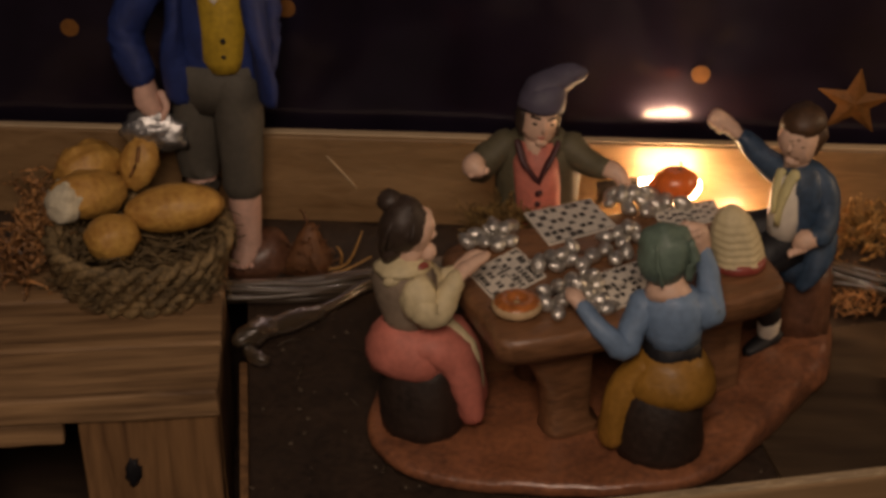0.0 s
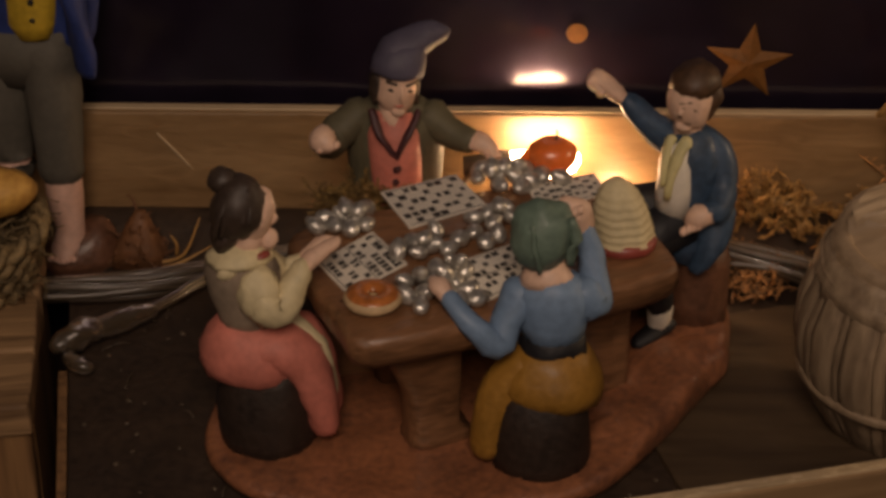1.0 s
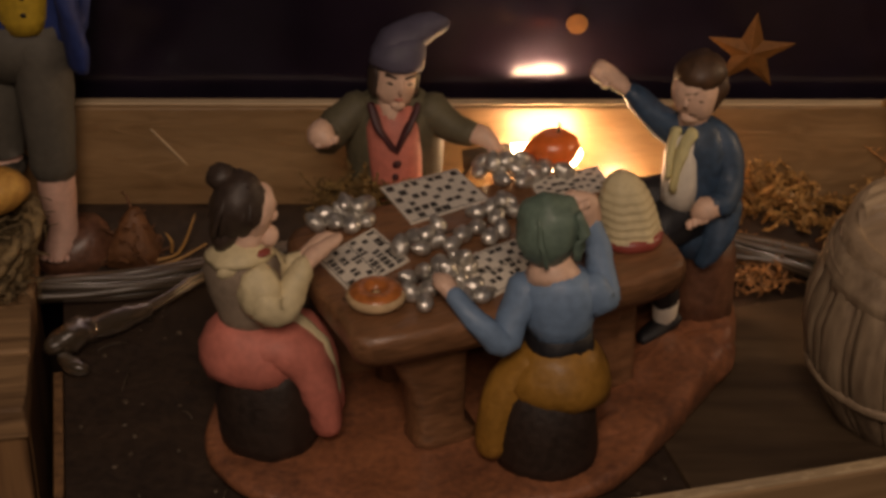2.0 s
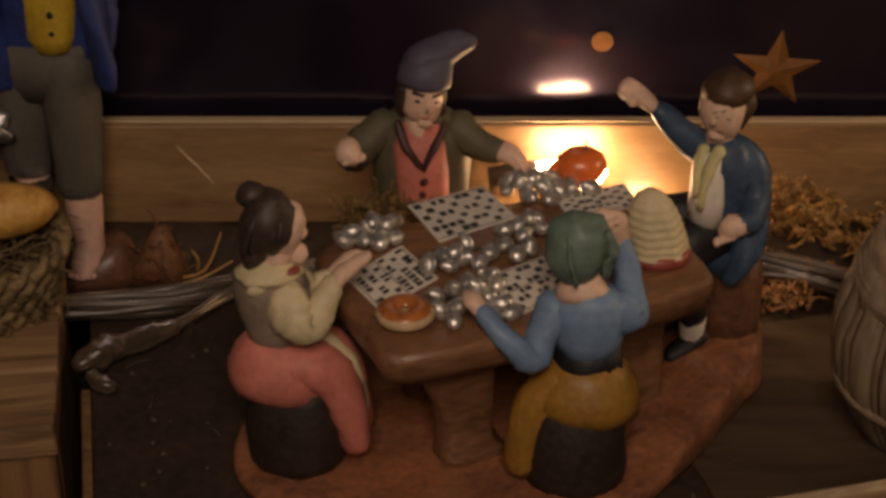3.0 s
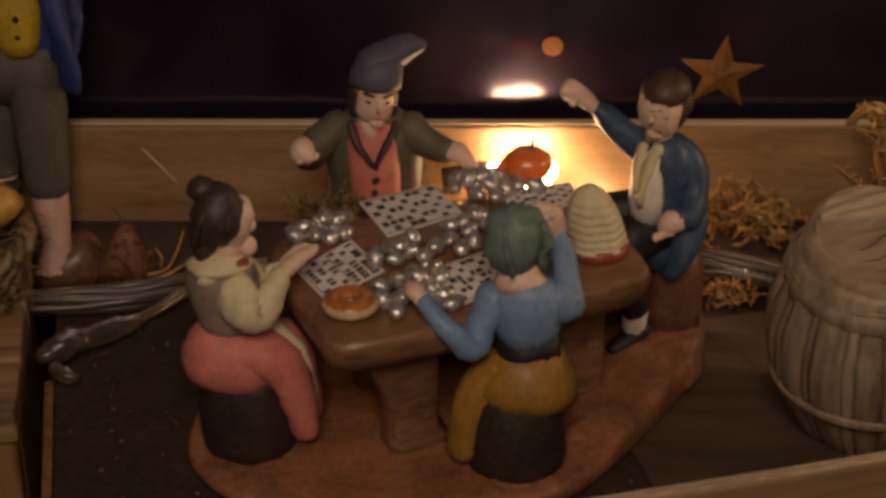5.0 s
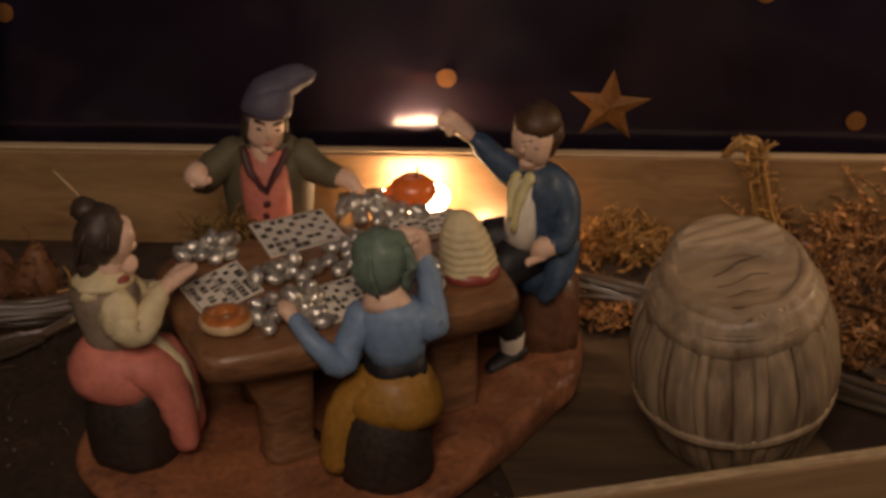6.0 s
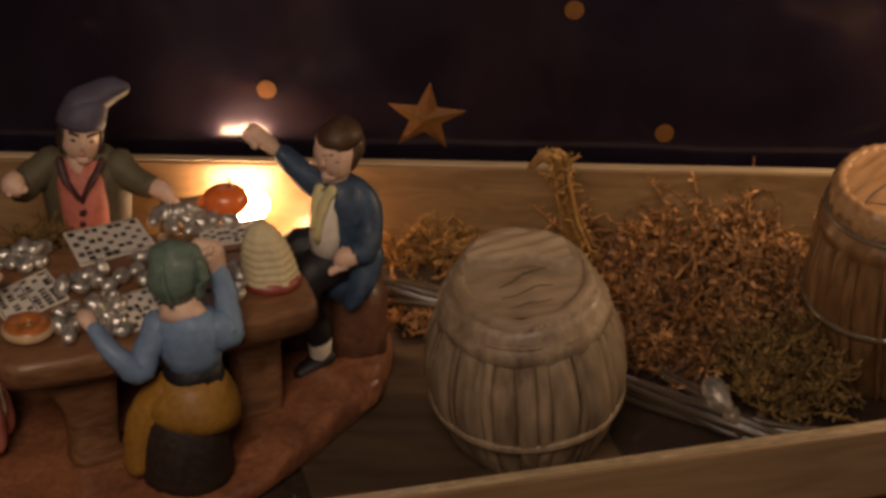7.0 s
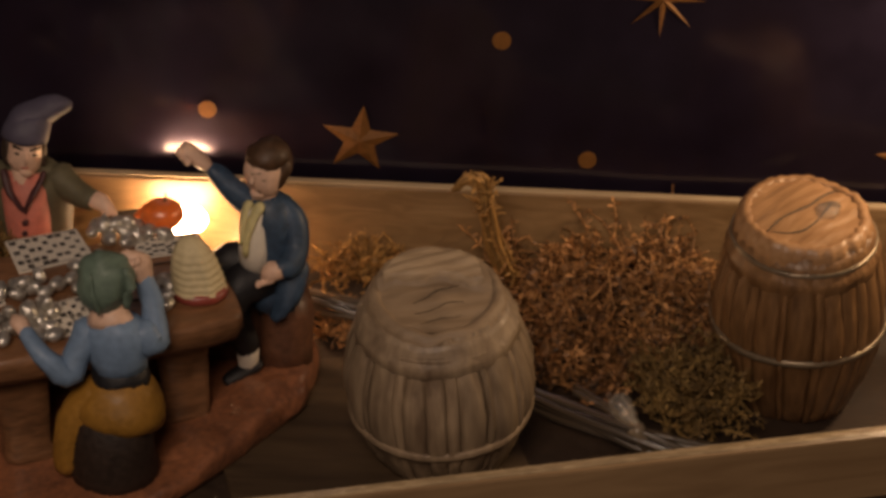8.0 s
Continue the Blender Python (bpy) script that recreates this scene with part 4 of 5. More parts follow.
basket = holder("bread_basket", (-116.5, 6.5, 14.3), "shallow woven straw basket holding bread", "basket")
part("bottom", Shape().stack([(0, 0, 0, 22, 20), (0, 0, 1.4, 23, 21), (0, 0, 1.6, 10, 9)], 0, 30), WICKER, basket)
rows = 5
for k in range(rows):
    z = 2.2 + k * 3.3
    rx, ry = 22.5 + k * 1.0, 21.5 + k * 0.9
    for twist in (0, 1):
        pts, n = [], 96
        rings = []
        for i in range(n):
            a = 2 * math.pi * i / n
            w = a * 13 + twist * math.pi + k * 1.7
            off, lift = 1.5 * math.cos(w), 1.35 * math.sin(w)
            j = 1.3 * noise.noise(Vector((a * 6, k * 2.3, twist)))
            c = Vector(((rx + off + j) * math.cos(a), (ry + off + j) * math.sin(a), z + lift + j))
            out, r = Vector((math.cos(a), math.sin(a), 0)), 1.75
            rings.append([c + out * r * math.cos(q) * 0.8 + Vector((0, 0, 1)) * r * math.sin(q) for q in [2 * math.pi * h / 7 for h in range(7)]])
        part("woven_strand", Shape().rings(rings, closed=True), WICKER, basket)
loose = Shape()
for k in range(190):
    a = random.uniform(0, 6.28)
    x, y, z = 26 * math.cos(a), 24.5 * math.sin(a), random.uniform(3, 17)
    loose.tube([(x, y, z), (x * 1.04 + random.uniform(-3, 3), y * 1.04 + random.uniform(-3, 3), z + random.uniform(-2, 3)), (x * 1.05 + random.uniform(-6, 6), y * 1.05 + random.uniform(-4, 4), z + random.uniform(-4, 3))], [0.35, 0.28, 0.15], 0, 4, steps=2)
for k in range(260):
    a, q = random.uniform(0, 6.28), random.uniform(0, 1) ** 0.5
    x, y, z = 19 * q * math.cos(a), 18 * q * math.sin(a), random.uniform(8, 15.5)
    b8 = random.uniform(0, 6.28)
    loose.tube([(x, y, z), (x + 5 * math.cos(b8), y + 5 * math.sin(b8), z + random.uniform(-1, 2.5)), (x + 9 * math.cos(b8 + 0.5), y + 9 * math.sin(b8 + 0.5), z + random.uniform(-2, 1.5))], [0.4, 0.36, 0.15], 0, 4, steps=2)
tagged(part("frayed_straw", loose, WICKER, basket), kind="stuff")


def loaf(at, size, rot, label, lump=0.12, seed=0.0):
    s = Shape().ball((0, 0, 0), size, 0, (0, 0, 0), 26, 16, lump=lump, seed=seed)
    ob = thing("bread_loaf", s, BREAD, label, "bread", "loaves in the basket")
    ob.matrix_world = mm(*at, *rot)
    return ob


loaf((-106, 11, 37.0), (15.2, 8.0, 7.4), (0, -4, 12), "long golden loaf lying in the basket", 0.07, 1)
loaf((-122, -2, 33.5), (8.4, 7.4, 7.0), (0, 0, 20), "small round golden roll in the basket", 0.12, 4)
broken = loaf((-133, 16, 38.0), (12.5, 8.0, 7.6), (0, 14, 42), "golden loaf with a broken white end", 0.12, 7)
part("torn_end", Shape().ball((-9.6, -1.0, -1.2), (4.8, 6.6, 6.2), 0, (0, 0, 0), 22, 14, lump=0.35, seed=9), CRUMB, broken, "torn white crumb end")
loaf((-137, 30, 40.0), (10.5, 8.0, 7.8), (0, -8, 30), "golden loaf with a creased top", 0.2, 11)
split = loaf((-120.5, 30, 42.0), (6.0, 4.2, 8.6), (-24, 14, -10), "upright split bread roll leaning in the basket", 0.14, 15)
part("split", Shape().tube([(-0.6, -4.0, 5.5), (0.4, -4.4, 1), (-0.4, -4.2, -4.5)], [0.5, 0.8, 0.4], 0, 8), CREASE, split, "dark split in the crust")

# ---- wires of the string light, dry stalks ----


def bundle(pts, spread, strands, radius):
    """Loose parallel strands that wander round one line."""
    for k in range(strands):
        a = 2 * math.pi * k / strands + 0.5
        line = []
        for i, p in enumerate(pts):
            j = noise.noise_vector(Vector((k * 3.1, i * 0.7, spread))) * spread * 0.7
            line.append((p[0] + j.x, p[1] + math.cos(a + i * 0.35) * spread + j.y, max(radius, p[2] + math.sin(a + i * 0.35) * spread + j.z)))
        part("wire", Shape().tube(line, radius, 0, 8, steps=7), CLEAR, string)


string = holder("string_light", (0, 0, 0), "clear fairy-light wire with small glass bulbs", "string light")
bundle([(-94, 15.5, 4.6), (-80, 17.5, 4.8), (-66, 20, 4.8), (-54, 24, 5.0), (-44, 29, 5.2), (-30, 35, 5.0), (-8, 38, 4.6)], 2.5, 8, 1.15)
bundle([(-63, 7, 4.2), (-57, 14, 4.6), (-51, 22, 5), (-42, 29, 5)], 0.8, 2, 1.0)
bundle([(78, 40, 9.5), (90, 34, 9.0), (104, 31, 7.6), (118, 26, 6.2), (135, 13, 5.4), (154, -8, 5.4), (172, -20, 5.2), (188, -28, 4.0), (204, -32, 2.6), (226, -34, 1.4)], 2.7, 7, 1.15)
bundle([(170, -6, 6), (180, -16, 6), (190, -27, 4.6), (206, -33, 3.4), (226, -36, 3.0)], 1.0, 2, 1.0)
spare = part("bulb", Shape().tube([(-84.5, -11.5, 4.6), (-81, -7.5, 5.0), (-78, -4.6, 5.0), (-75.4, -2.6, 4.6)], [2.2, 3.9, 3.7, 2.7], 0, 18, steps=5, lump=0.4), CLEAR, string, "unlit clear bulb lying on the floor")
part("filament", Shape().tube([(-82, -8.5, 4.6), (-78.4, -5, 4.8), (-75, -2.6, 4.6)], [0.9, 1.4, 0.8], 0, 8, lump=0.4), CONE, spare, "brown filament holder")
part("socket", Shape().tube([(-75.6, -2.8, 4.5), (-71, 0.6, 4.5), (-66.4, 4.2, 4.4), (-62.6, 7.4, 4.3)], [2.6, 2.9, 2.7, 2.1], 0, 16, steps=6, lump=0.35), CLEAR, spare, "clear plastic socket")
part("plug", Shape().tube([(-81, -13.5, 2.6), (-77.5, -17, 2.4), (-75, -17.6, 2.2)], [2.0, 2.3, 1.5], 0, 12, lump=0.4), CLEAR, string, "knobbly clear plastic end")

stalk = Shape()
for a, b7, c in (((-66, 36, 2), (-58, 37, 4), (-53, 39, 15)), ((-64, 33, 2), (-58, 34, 3.5), (-50, 37, 7)), ((-60, 37, 4), (-59.5, 36, 8), (-61, 36, 11))):
    stalk.tube([a, b7, c], [0.55, 0.45, 0.2], 0, 6, steps=4)
thing("dry_stalk", stalk, STRAW, "thin curled dry stalk beside the brown tuft", "dry stalk")

# ---- casks ----


def cask(at, lean, height, r_end, r_mid, mats, lid_mat, label, ribs=30, slant=0.0, hoop=None, step=0.0, crack=False):
    ob = holder("barrel", (*at, 0), label, "barrel", "wooden barrels")
    ob.matrix_world = mm(*at, *lean)

    def rad(u):
        return r_end + (r_mid - r_end) * math.sin(math.pi * min(1, max(0, u * 0.96 + 0.02))) ** 0.95

    def top(x, y):
        return height + slant * (y - 0.3 * x) + 0.6 * noise.noise(Vector((x * 0.11, y * 0.11, at[0])))

    for k in range(ribs):
        rings = []
        shift = 0.32 * math.sin(k * 2.7)
        a0, a1 = 2 * math.pi * (k + shift) / ribs, 2 * math.pi * (k + 1 + 0.32 * math.sin((k + 1) % ribs * 2.7)) / ribs
        gap = 0.012 * (a1 - a0)
        for j in range(13):
            u = j / 12
            r = rad(u * 0.95) + 0.8 * noise.noise(Vector((k * 1.7, u * 3, at[0])))
            ring = []
            for t in (0, 0.2, 0.5, 0.8, 1):
                a = a0 + gap + (a1 - a0 - 2 * gap) * t
                q = r - (0.62 if t in (0, 1) else 0.0) + 0.45 * noise.noise(Vector((k * 3 + t * 2, u * 7, 2)))
                ring.append((q * math.cos(a), q * math.sin(a), u * height * 0.95))
            for t in (1, 0):
                a = a0 + gap + (a1 - a0 - 2 * gap) * t
                ring.append(((r - 3) * math.cos(a), (r - 3) * math.sin(a), u * height * 0.95))
            rings.append(ring)
        part("stave", Shape().rings(rings).worn(0.5, 0.10), mats, ob)
    part("core", Shape().stack([(0, 0, 1.5 + height * 0.84 * u, rad(u * 0.87) - 1.4, rad(u * 0.87) - 1.4) for u in (0, 0.15, 0.3, 0.5, 0.7, 0.85, 1)], 0, 28), CASK_JOINT, ob, "dark joints between the staves")
    for u, w in ((0.35, 1.5), (0.87, 0.9)) if hoop is None else ((0.45, 1.2), (0.88, 0.9)):
        rings = []
        for i in range(40):
            a = 2 * math.pi * i / 40
            r = rad(u) + 0.45 + 0.35 * noise.noise(Vector((math.cos(a) * 2, math.sin(a) * 2, u * 9)))
            z = u * height + 1.4 * noise.noise(Vector((math.cos(a), math.sin(a), u * 5 + at[0])))
            rings.append([(r * math.cos(a), r * math.sin(a), z - w), ((r + 0.3) * math.cos(a), (r + 0.3) * math.sin(a), z - w * 0.5), ((r + 0.3) * math.cos(a), (r + 0.3) * math.sin(a), z + w * 0.5), ((r - 0.4) * math.cos(a), (r - 0.4) * math.sin(a), z + w)])
        part("hoop", Shape().rings(rings, closed=True), hoop or mats, ob, "dull hoop round the staves")
    rings = []
    for i in range(72):
        a = 2 * math.pi * i / 72
        c, d = math.cos(a), math.sin(a)
        sway = 0.02 * noise.noise(Vector((c, d, at[0] * 0.3)))
        rings.append([((rad(u) + e) * c, (rad(u) + e) * d, (u + sway) * height) for u, e in ((0.77, -1.4), (0.79, -0.1), (0.82, 0.35), (0.835, 0.9), (0.85, 0.45), (0.90, 0.5), (0.93, 0.4), (0.935, -1.2))])
    part("band", Shape().rings(rings, closed=True).worn(0.5, 0.2), mats, ob, "smooth worn band under the rim")
    rings = []
    for i in range(112):
        a = 2 * math.pi * i / 112
        c, d = math.cos(a), math.sin(a)
        j = 0.9 * noise.noise(Vector((c * 3, d * 3, at[1]))) + 0.4 * noise.noise(Vector((c * 9, d * 9, at[1])))
        r = rad(0.97) + 0.5 + j + (0.35 * math.cos(a * 28) if crack else 0.0)
        h = top(r * c, r * d)
        rings.append([((r + dr) * c, (r + dr) * d, h + dz) for dr, dz in ((-1.5, -9.5), (0.9, -8.6), (1.0, -6), (0.5, -2.2), (-0.6, -0.2), (-2.0, 0.3), (-3.2, -0.4), (-3.8, -2.2))])
    part("rim", Shape().rings(rings, closed=True), lid_mat, ob, "rounded uneven rim")

    def face(x, y):
        """Height of the carved lid, with a raised broken plank where step is given."""
        z = top(x, y) - 0.7 + 1.5 * (1 - min(1.0, math.hypot(x, y) / r_end)) + 0.9 * noise.noise(Vector((x * 0.06, y * 0.34, 5)))
        brink = 0.2 * r_end - 0.35 * max(0.0, x) + 0.9 * math.sin(x * 0.45)
        return z + step * max(0.0, min(1.0, (y - brink) / 0.9))

    rings = []
    outer = rad(0.97) - 2.4
    for k in range(19):
        q = outer * (1 - k / 18) + 0.2
        rings.append([(q * math.cos(2 * math.pi * i / 72), q * math.sin(2 * math.pi * i / 72), face(q * math.cos(2 * math.pi * i / 72), q * math.sin(2 * math.pi * i / 72))) for i in range(72)])
    part("lid", Shape().rings(rings, caps=False), lid_mat, ob, "carved round lid")
    if step:
        plank = Shape()
        rows = []
        for i in range(30):
            x = -0.86 * outer + 1.72 * outer * i / 29
            far = (max(0.0, (0.97 * outer) ** 2 - x * x)) ** 0.5
            near = min(far - 0.5, 0.2 * r_end - 0.35 * max(0.0, x) + 0.9 * math.sin(x * 0.45))
            row = []
            for q in range(17):
                y = near + (far - near) * q / 16
                row.append((x, y, face(x, y) + 0.25 + 0.5 * math.sin(y * 1.5 - x * 0.3) + (0.5 if 0 < q < 16 else -0.9)))
            rows.append(row)
        plank.add([p for r in rows for p in r], [(i * 17 + q, (i + 1) * 17 + q, (i + 1) * 17 + q + 1, i * 17 + q + 1) for i in range(29) for q in range(16)])
        part("lid_plank", plank, CASK_PLANK, ob, "paler raised plank broken across the lid")
    if crack:
        turn = radians(-lean[2])

        def spot(u, v, lift):
            x, y = (u * math.cos(turn) - v * math.sin(turn)) * r_end, (u * math.sin(turn) + v * math.cos(turn)) * r_end
            return (x, y, face(x, y) + lift)

        line = [spot(-0.72 + 1.36 * t, -0.52 + 1.14 * t + 0.05 * math.sin(t * 9), 0.05) for t in (0, 0.15, 0.3, 0.45, 0.6, 0.75, 0.9, 1)]
        part("lid_crack", Shape().tube(line, [0.2, 0.35, 0.3, 0.42, 0.3, 0.4, 0.3, 0.15], 0, 6, lump=0.5, steps=4), CASK_JOINT, ob, "long dark crack across the lid")
        line = [spot(-0.66 + 1.3 * t, -0.52 + 1.05 * t - 0.48 * math.sin(math.pi * t), 0.0) for t in (0, 0.2, 0.4, 0.6, 0.8, 1)]
        part("lid_crack", Shape().tube(line, [0.15, 0.3, 0.34, 0.3, 0.25, 0.12], 0, 6, lump=0.5, steps=4), CASK_JOINT, ob, "curved dark crack across the lid")
        drop = Shape()
        drop.ball(spot(0.36, 0.02, 0.1), (5.2, 3.4, 1.3), 0, (0, 0, 50 - lean[2]), 20, 10, lump=0.25, seed=3.0)
        part("resin_drop", drop, GLASS, ob, "glossy clear resin drop on the lid")
    else:
        for k, (y0, y1, w) in enumerate(((-8, -5, 0.2), (-4, 1, 0.28), (-11.5, -9.5, 0.18))):
            reach = 0.6 - 0.1 * (k % 2) - 0.02 * abs(y0)
            line = [(r_end * reach * q, y0 + (y1 - y0) * (q + 1) / 2 + 0.4 * math.sin(q * 4 + k)) for q in (-1, -0.5, 0, 0.4, 1)]
            part("lid_groove", Shape().tube([(x, y, face(x, y) + 0.08) for x, y in line], [w * 0.5, w, w * 1.2, w, w * 0.4], 0, 6, lump=0.5), CASK_JOINT, ob, "dark carved groove across the lid")
    return ob


cask((130.8, -31.5, -0.4), (7, -6, 10), 59.0, 16.0, 26.8, CASK, CASK_LID, "weathered grey-brown wooden barrel beside the figurine base", slant=0.10, step=2.4)
cask((238.2, 9.6, -0.2), (2.5, -9, 40), 67.5, 16.8, 25.6, CASK_WARM, CASK_WARM_LID, "warm brown wooden barrel with a cracked lid", slant=0.05, hoop=HOOP, crack=True)

# ---- bulbs of the string light ----


def fairy_bulb(at, rot, mat, label, size=1.0):
    b5 = Shape().stack([(0, 0, 0, 1.9, 1.9), (0, 0, 3, 2.0, 2.0), (0, 0, 6, 2.9, 2.9), (0, 0, 8.6, 3.0, 3.0), (0, 0, 10.6, 2.2, 2.2), (0, 0, 11.6, 0.8, 0.8)], 0, 16)
    ob = part("bulb", b5, mat, string, label, mm(*at, *rot) @ Matrix.Diagonal((0.6 + 0.6 * size, 0.6 + 0.6 * size, size, 1)))
    part("socket", Shape().stack([(0, 0, -7, 1.6, 1.6), (0, 0, -1, 2.3, 2.3), (0, 0, 0.6, 2.3, 2.3)], 0, 14), WIRE, ob, "clear plastic socket")


fairy_bulb((186, -28, 8), (-20, -38, 0), GLASS, "unlit clear glass bulb")
fairy_bulb((33, 44.5, 30.4), (0, 88, 4), LIT, "lit warm white bulb", 1.75)
fairy_bulb((66, 47, 12), (-10, -25, 0), LIT, "lit warm white bulb behind the table", 0.6)
part("wire", Shape().tube([(24, 42.4, 31), (20, 42, 16), (38, 42, 6), (60, 41, 6), (71, 46, 8), (80, 40, 9)], 0.9, 0, 8, steps=5), CLEAR, string)

# ---- dried moss, straw and crumbs ----


def tendrils(s, count, region, base_z, height, radius, curl, mat=0):
    """Curled stems, each with small flat leaflets along it."""
    for _ in range(count):
        x, y = region()
        p = Vector((x, y, base_z(x, y)))
        d = Vector((random.uniform(-0.8, 0.8), random.uniform(-0.8, 0.8), random.uniform(0.1, 1.0))).normalized()
        pts = [p.copy()]
        length = height * random.uniform(0.5, 1.3)
        for k in range(4):
            d = (d + Vector((random.uniform(-1, 1), random.uniform(-1, 1), random.uniform(-0.9, 0.8))) * curl).normalized()
            p = p + d * length / 4
            p.z = max(p.z, 0.5)
            pts.append(p.copy())
        r = radius * random.uniform(0.5, 1.2)
        s.tube(pts, [r, r, r * 0.9, r * 0.7, r * 0.3], mat, 3, steps=1)
        for k in range(26):
            a = random.uniform(0.3, 3.99)
            q = pts[int(a)].lerp(pts[int(a) + 1], a % 1)
            e = Vector((random.uniform(-1, 1), random.uniform(-1, 1), random.uniform(-0.6, 1))).normalized()
            w = e.cross(Vector((random.uniform(-1, 1), random.uniform(-1, 1), random.uniform(-1, 1)))).normalized()
            l = min(3.4, height * random.uniform(0.06, 0.20))
            b6 = l * random.uniform(0.10, 0.24)
            mid = q + e * l * 0.5
            s.add([q, mid + w * b6, q + e * l + Vector((0, 0, -0.15 * l)), mid - w * b6], [(0, 1, 2), (0, 2, 3)], mat, False)


def in_ellipse(cx, cy, rx, ry, turn=0):
    def pick():
        while True:
            u, v = random.uniform(-1, 1), random.uniform(-1, 1)
            if u * u + v * v < 1:
                c, s = math.cos(radians(turn)), math.sin(radians(turn))
                return cx + u * rx * c - v * ry * s, cy + u * rx * s + v * ry * c
    return pick


def dome(cx, cy, rx, ry, h, z0=0.0):
    return lambda x, y: z0 + max(0.0, 1 - ((x - cx) / rx) ** 2 - ((y - cy) / ry) ** 2) ** 0.5 * h * random.uniform(0.15, 1.0)


moss, mound = Shape(), Shape()
for x, y, rx, ry, h, n in ((150, 44, 9, 7, 24, 110), (160, 30, 9, 8, 20, 130), (168, 44, 10, 8, 26, 130), (174, 22, 10, 9, 24, 150), (184, 38, 11, 9, 27, 150), (189, 14, 9, 8, 18, 110), (197, 30, 10, 9, 26, 140), (206, 44, 10, 8, 27, 110), (210, 20, 9, 8, 21, 110), (216, 36, 9, 8, 26, 90), (166, 8, 9, 8, 12, 90), (178, 2, 9, 7, 9, 70), (146, 28, 8, 8, 18, 80)):
    # added dark lump under each clump, standing in for shade in its gaps
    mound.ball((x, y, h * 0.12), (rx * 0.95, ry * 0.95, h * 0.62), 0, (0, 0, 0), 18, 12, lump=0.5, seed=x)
    tendrils(moss, int(n * 0.5), in_ellipse(x, y, rx, ry), dome(x, y, rx * 1.15, ry * 1.15, h), random.uniform(13, 21), 0.56, 0.8)
for x, y, z, n in ((152, 46, 20, 16), (162, 40, 18, 14), (171, 47, 25, 18), (181, 34, 22, 16), (188, 42, 27, 18), (197, 27, 22, 14), (203, 45, 28, 18), (212, 34, 24, 16), (176, 14, 16, 14), (191, 8, 13, 12), (163, 18, 14, 12), (216, 18, 16, 12)):
    tendrils(moss, n, in_ellipse(x, y, 3.4, 3), lambda p, q: z * random.uniform(0.5, 1.0), 22, 0.42, 0.9)
    tendrils(moss, n, in_ellipse(x, y, 4.5, 4), lambda p, q: z * random.uniform(0.6, 1.1), 9, 0.6, 0.8)
thing("moss", moss, MOSS, "tangled rusty brown dried moss on the trough floor", "moss", kind="stuff")
thing("moss", mound, MOSS_SHADE, "dark lumps added as painted shade inside the dried moss", "moss", kind="stuff")
moss2 = Shape()
tendrils(moss2, 300, in_ellipse(204, -10, 15, 15), dome(204, -10, 17, 17, 20), 14, 0.5, 0.7)
thing("moss", moss2, MOSS_DARK, "olive brown dried moss clump beside the barrel", "moss", kind="stuff")
moss3 = Shape()
tendrils(moss3, 150, in_ellipse(104, 46, 14, 7), dome(104, 46, 16, 9, 12, 10), 10, 0.5, 0.8)
tendrils(moss3, 90, in_ellipse(132, 40, 18, 10), dome(132, 40, 20, 12, 14, 4), 11, 0.5, 0.8)
thing("moss", moss3, STRAW, "golden curled straw behind the figurines", "straw", kind="stuff")
moss4 = Shape()
tendrils(moss4, 230, in_ellipse(-6, 11, 11, 3.0), lambda x, y: random.uniform(30, 39), 8, 0.3, 0.7)
tendrils(moss4, 60, in_ellipse(-6, 11, 8, 2.5), lambda x, y: random.uniform(6, 30), 9, 0.4, 0.5)
thing("moss", moss4, MOSS_DARK, "brown moss tuft between the table and the hatted figurine", "moss", kind="stuff")
moss5 = Shape()
tendrils(moss5, 120, in_ellipse(100, 30, 12, 9), dome(100, 30, 14, 11, 5), 8, 0.5, 0.8)
tendrils(moss5, 60, in_ellipse(-150, 40, 12, 10), dome(-150, 40, 14, 12, 20, 10), 14, 0.6, 0.8)
tendrils(moss5, 150, in_ellipse(-153, 14, 9, 17), dome(-153, 14, 11, 19, 15, 14), 10, 0.6, 0.7)
thing("moss", moss5, MOSS, "low dried moss by the split logs", "moss", kind="stuff")
crumbs = Shape()
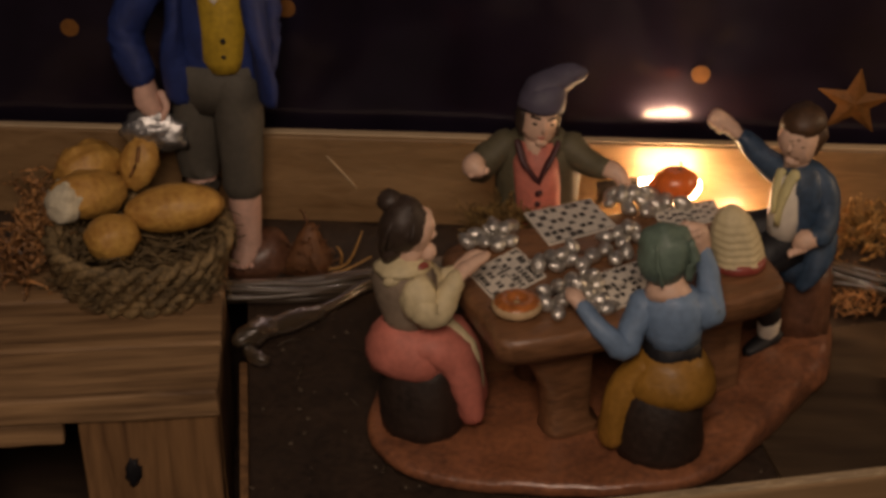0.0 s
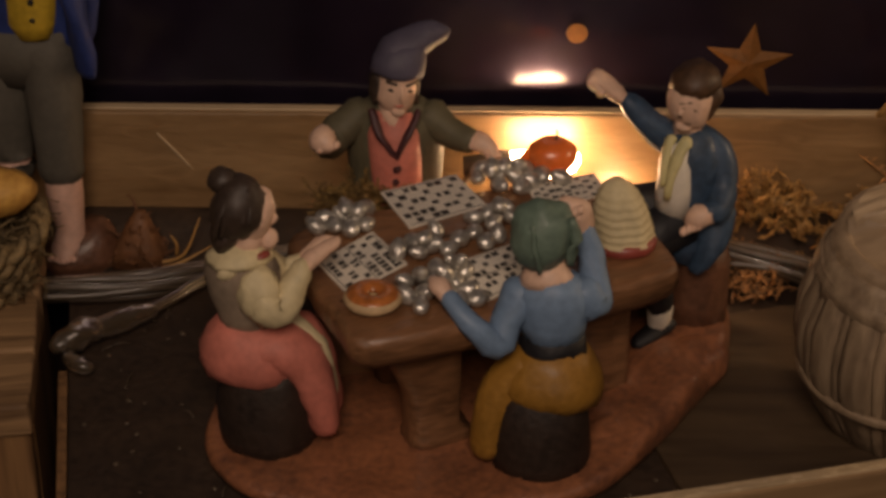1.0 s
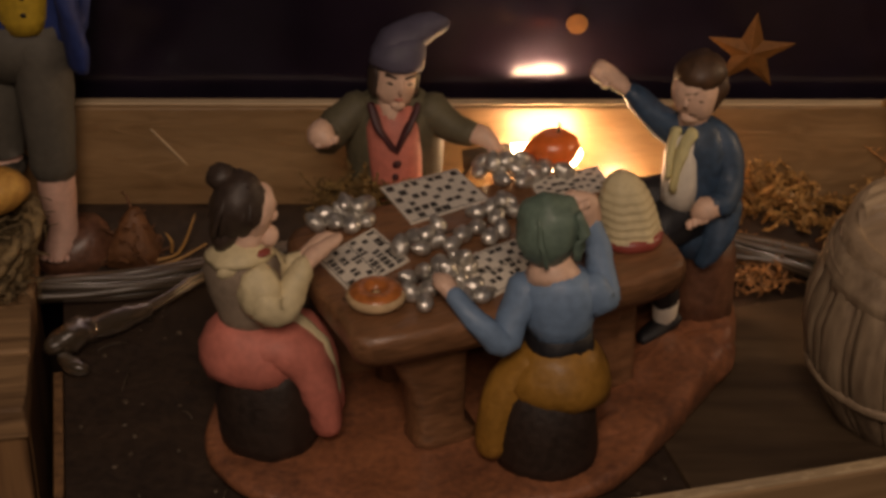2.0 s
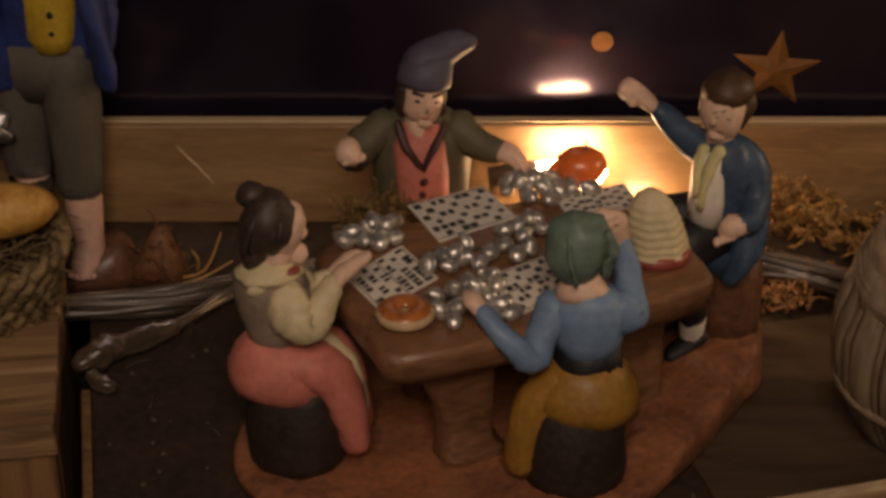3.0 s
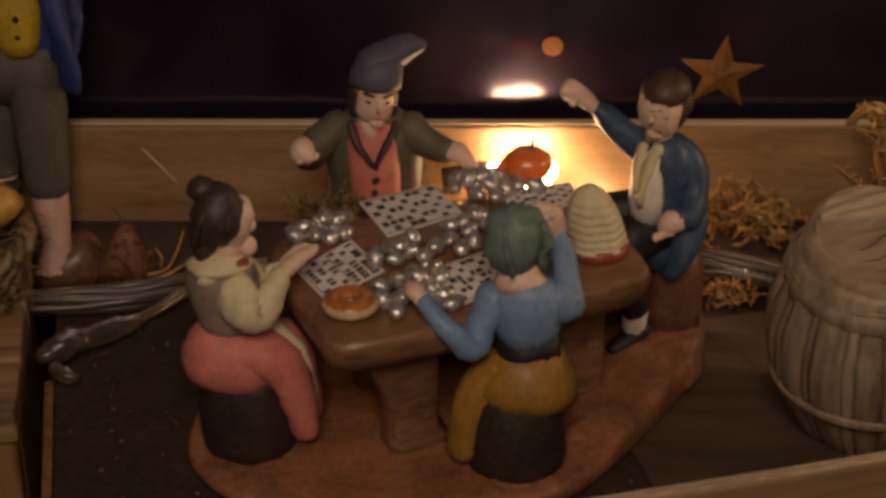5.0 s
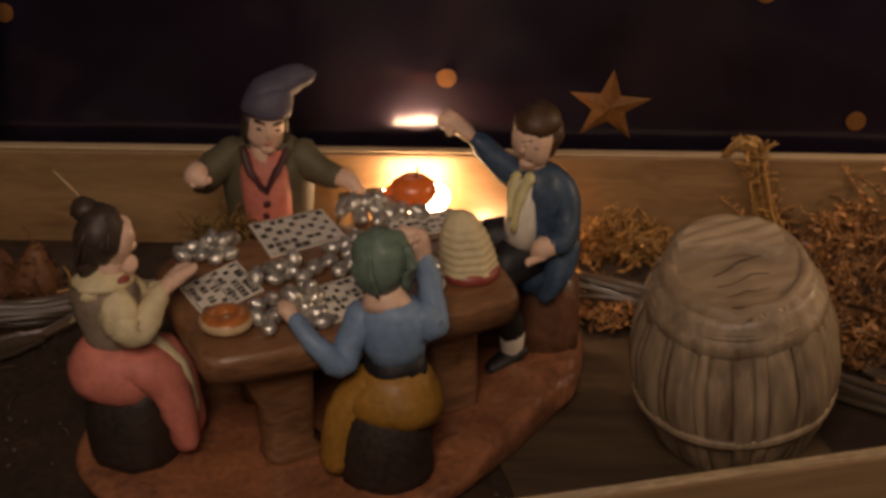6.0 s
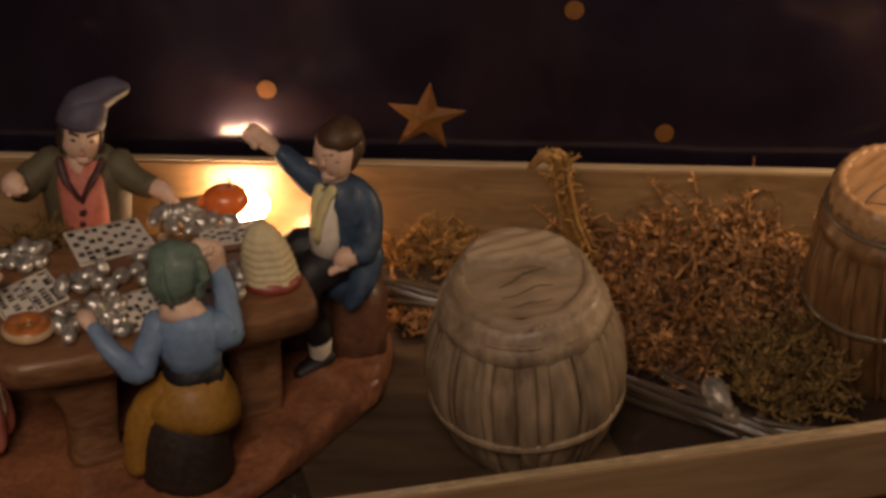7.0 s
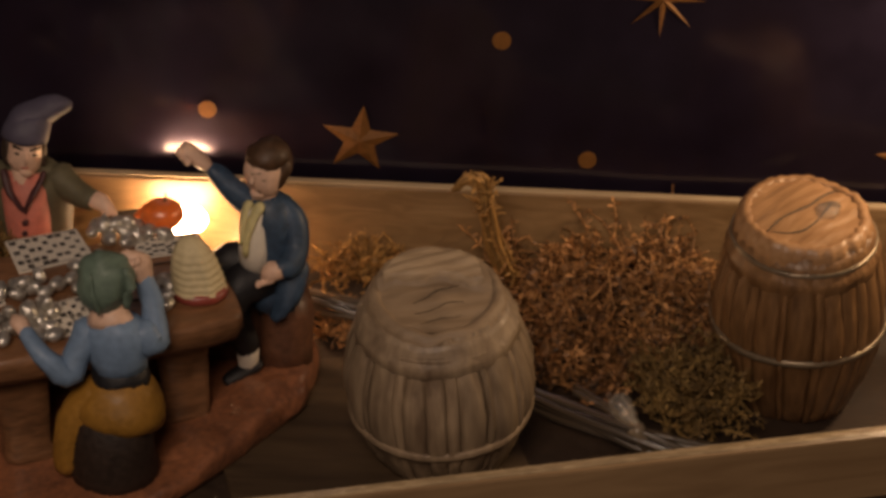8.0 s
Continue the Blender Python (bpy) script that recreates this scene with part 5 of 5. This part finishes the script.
for _ in range(170):
    x, y = random.uniform(-74, 110), random.uniform(-90, 36)
    r = random.uniform(0.25, 0.8)
    crumbs.ball((x, y, ground_height(x, y) + r * 0.3), (r, r * random.uniform(0.5, 1.6), r * 0.5), 0, (0, 0, random.uniform(0, 180)), 6, 4, lump=0.3, seed=x)
for _ in range(26):
    x, y = random.uniform(-74, 60), random.uniform(-95, 36)
    a, l = random.uniform(0, 6.3), random.uniform(3, 9)
    z = ground_height(x, y) + 0.6
    crumbs.tube([(x, y, z), (x + l * 0.5 * math.cos(a), y + l * 0.5 * math.sin(a) + 0.6, z + 0.5), (x + l * math.cos(a), y + l * math.sin(a), z)], [0.18, 0.22, 0.12], 0, 4, steps=2)
thing("crumbs", crumbs, TWIG, "scattered crumbs and short dry stalks on the floor", "crumbs", kind="stuff")

plume = Shape()
bend = [Vector(p) for p in ((131, 31, 53), (135, 31, 57), (139.5, 32, 55.5), (141.6, 32, 46), (144, 33, 36), (150, 34, 22))]
for k in range(40):
    j = Vector((random.uniform(-2, 2), random.uniform(-2, 2), random.uniform(-1.6, 1.6)))
    plume.tube([p + j * (0.3 + 0.22 * i) + Vector((random.uniform(-0.6, 0.6), 0, random.uniform(-0.6, 0.6))) for i, p in enumerate(bend)], [0.12, 0.35, 0.5, 0.5, 0.45, 0.3], 0, 4, steps=3)
for k in range(110):
    t = random.uniform(1.3, 4.9)
    p = bend[int(t)].lerp(bend[int(t) + 1], t % 1)
    tendrils(plume, 1, lambda: (p.x + random.uniform(-2.4, 2.4), p.y + random.uniform(-2.4, 2.4)), lambda x, y: p.z + random.uniform(-3, 0.5), 5.0, 0.7, 0.55)
thing("dried_plume", plume, STRAW, "curled golden dried grass plume in the moss", "dried grass")

tuft = Shape()
tuft.stack([(-71, 39, 1, 7.5, 6), (-71, 39, 6, 6.4, 5), (-70.4, 39, 12, 3.8, 3), (-69.6, 39, 17, 1.4, 1.2)], 0, 16, lump=0.6)
tendrils(tuft, 110, in_ellipse(-71, 38.5, 7, 5), lambda x, y: 1 + max(0.0, 1 - math.hypot((x + 70.5) / 8, (y - 38.5) / 6)) * 17 * random.uniform(0.3, 1), 6.0, 0.6, 0.8)
thing("dried_tuft", tuft, CONE, "pointed brown dried moss tuft by the back plank", "moss tuft")
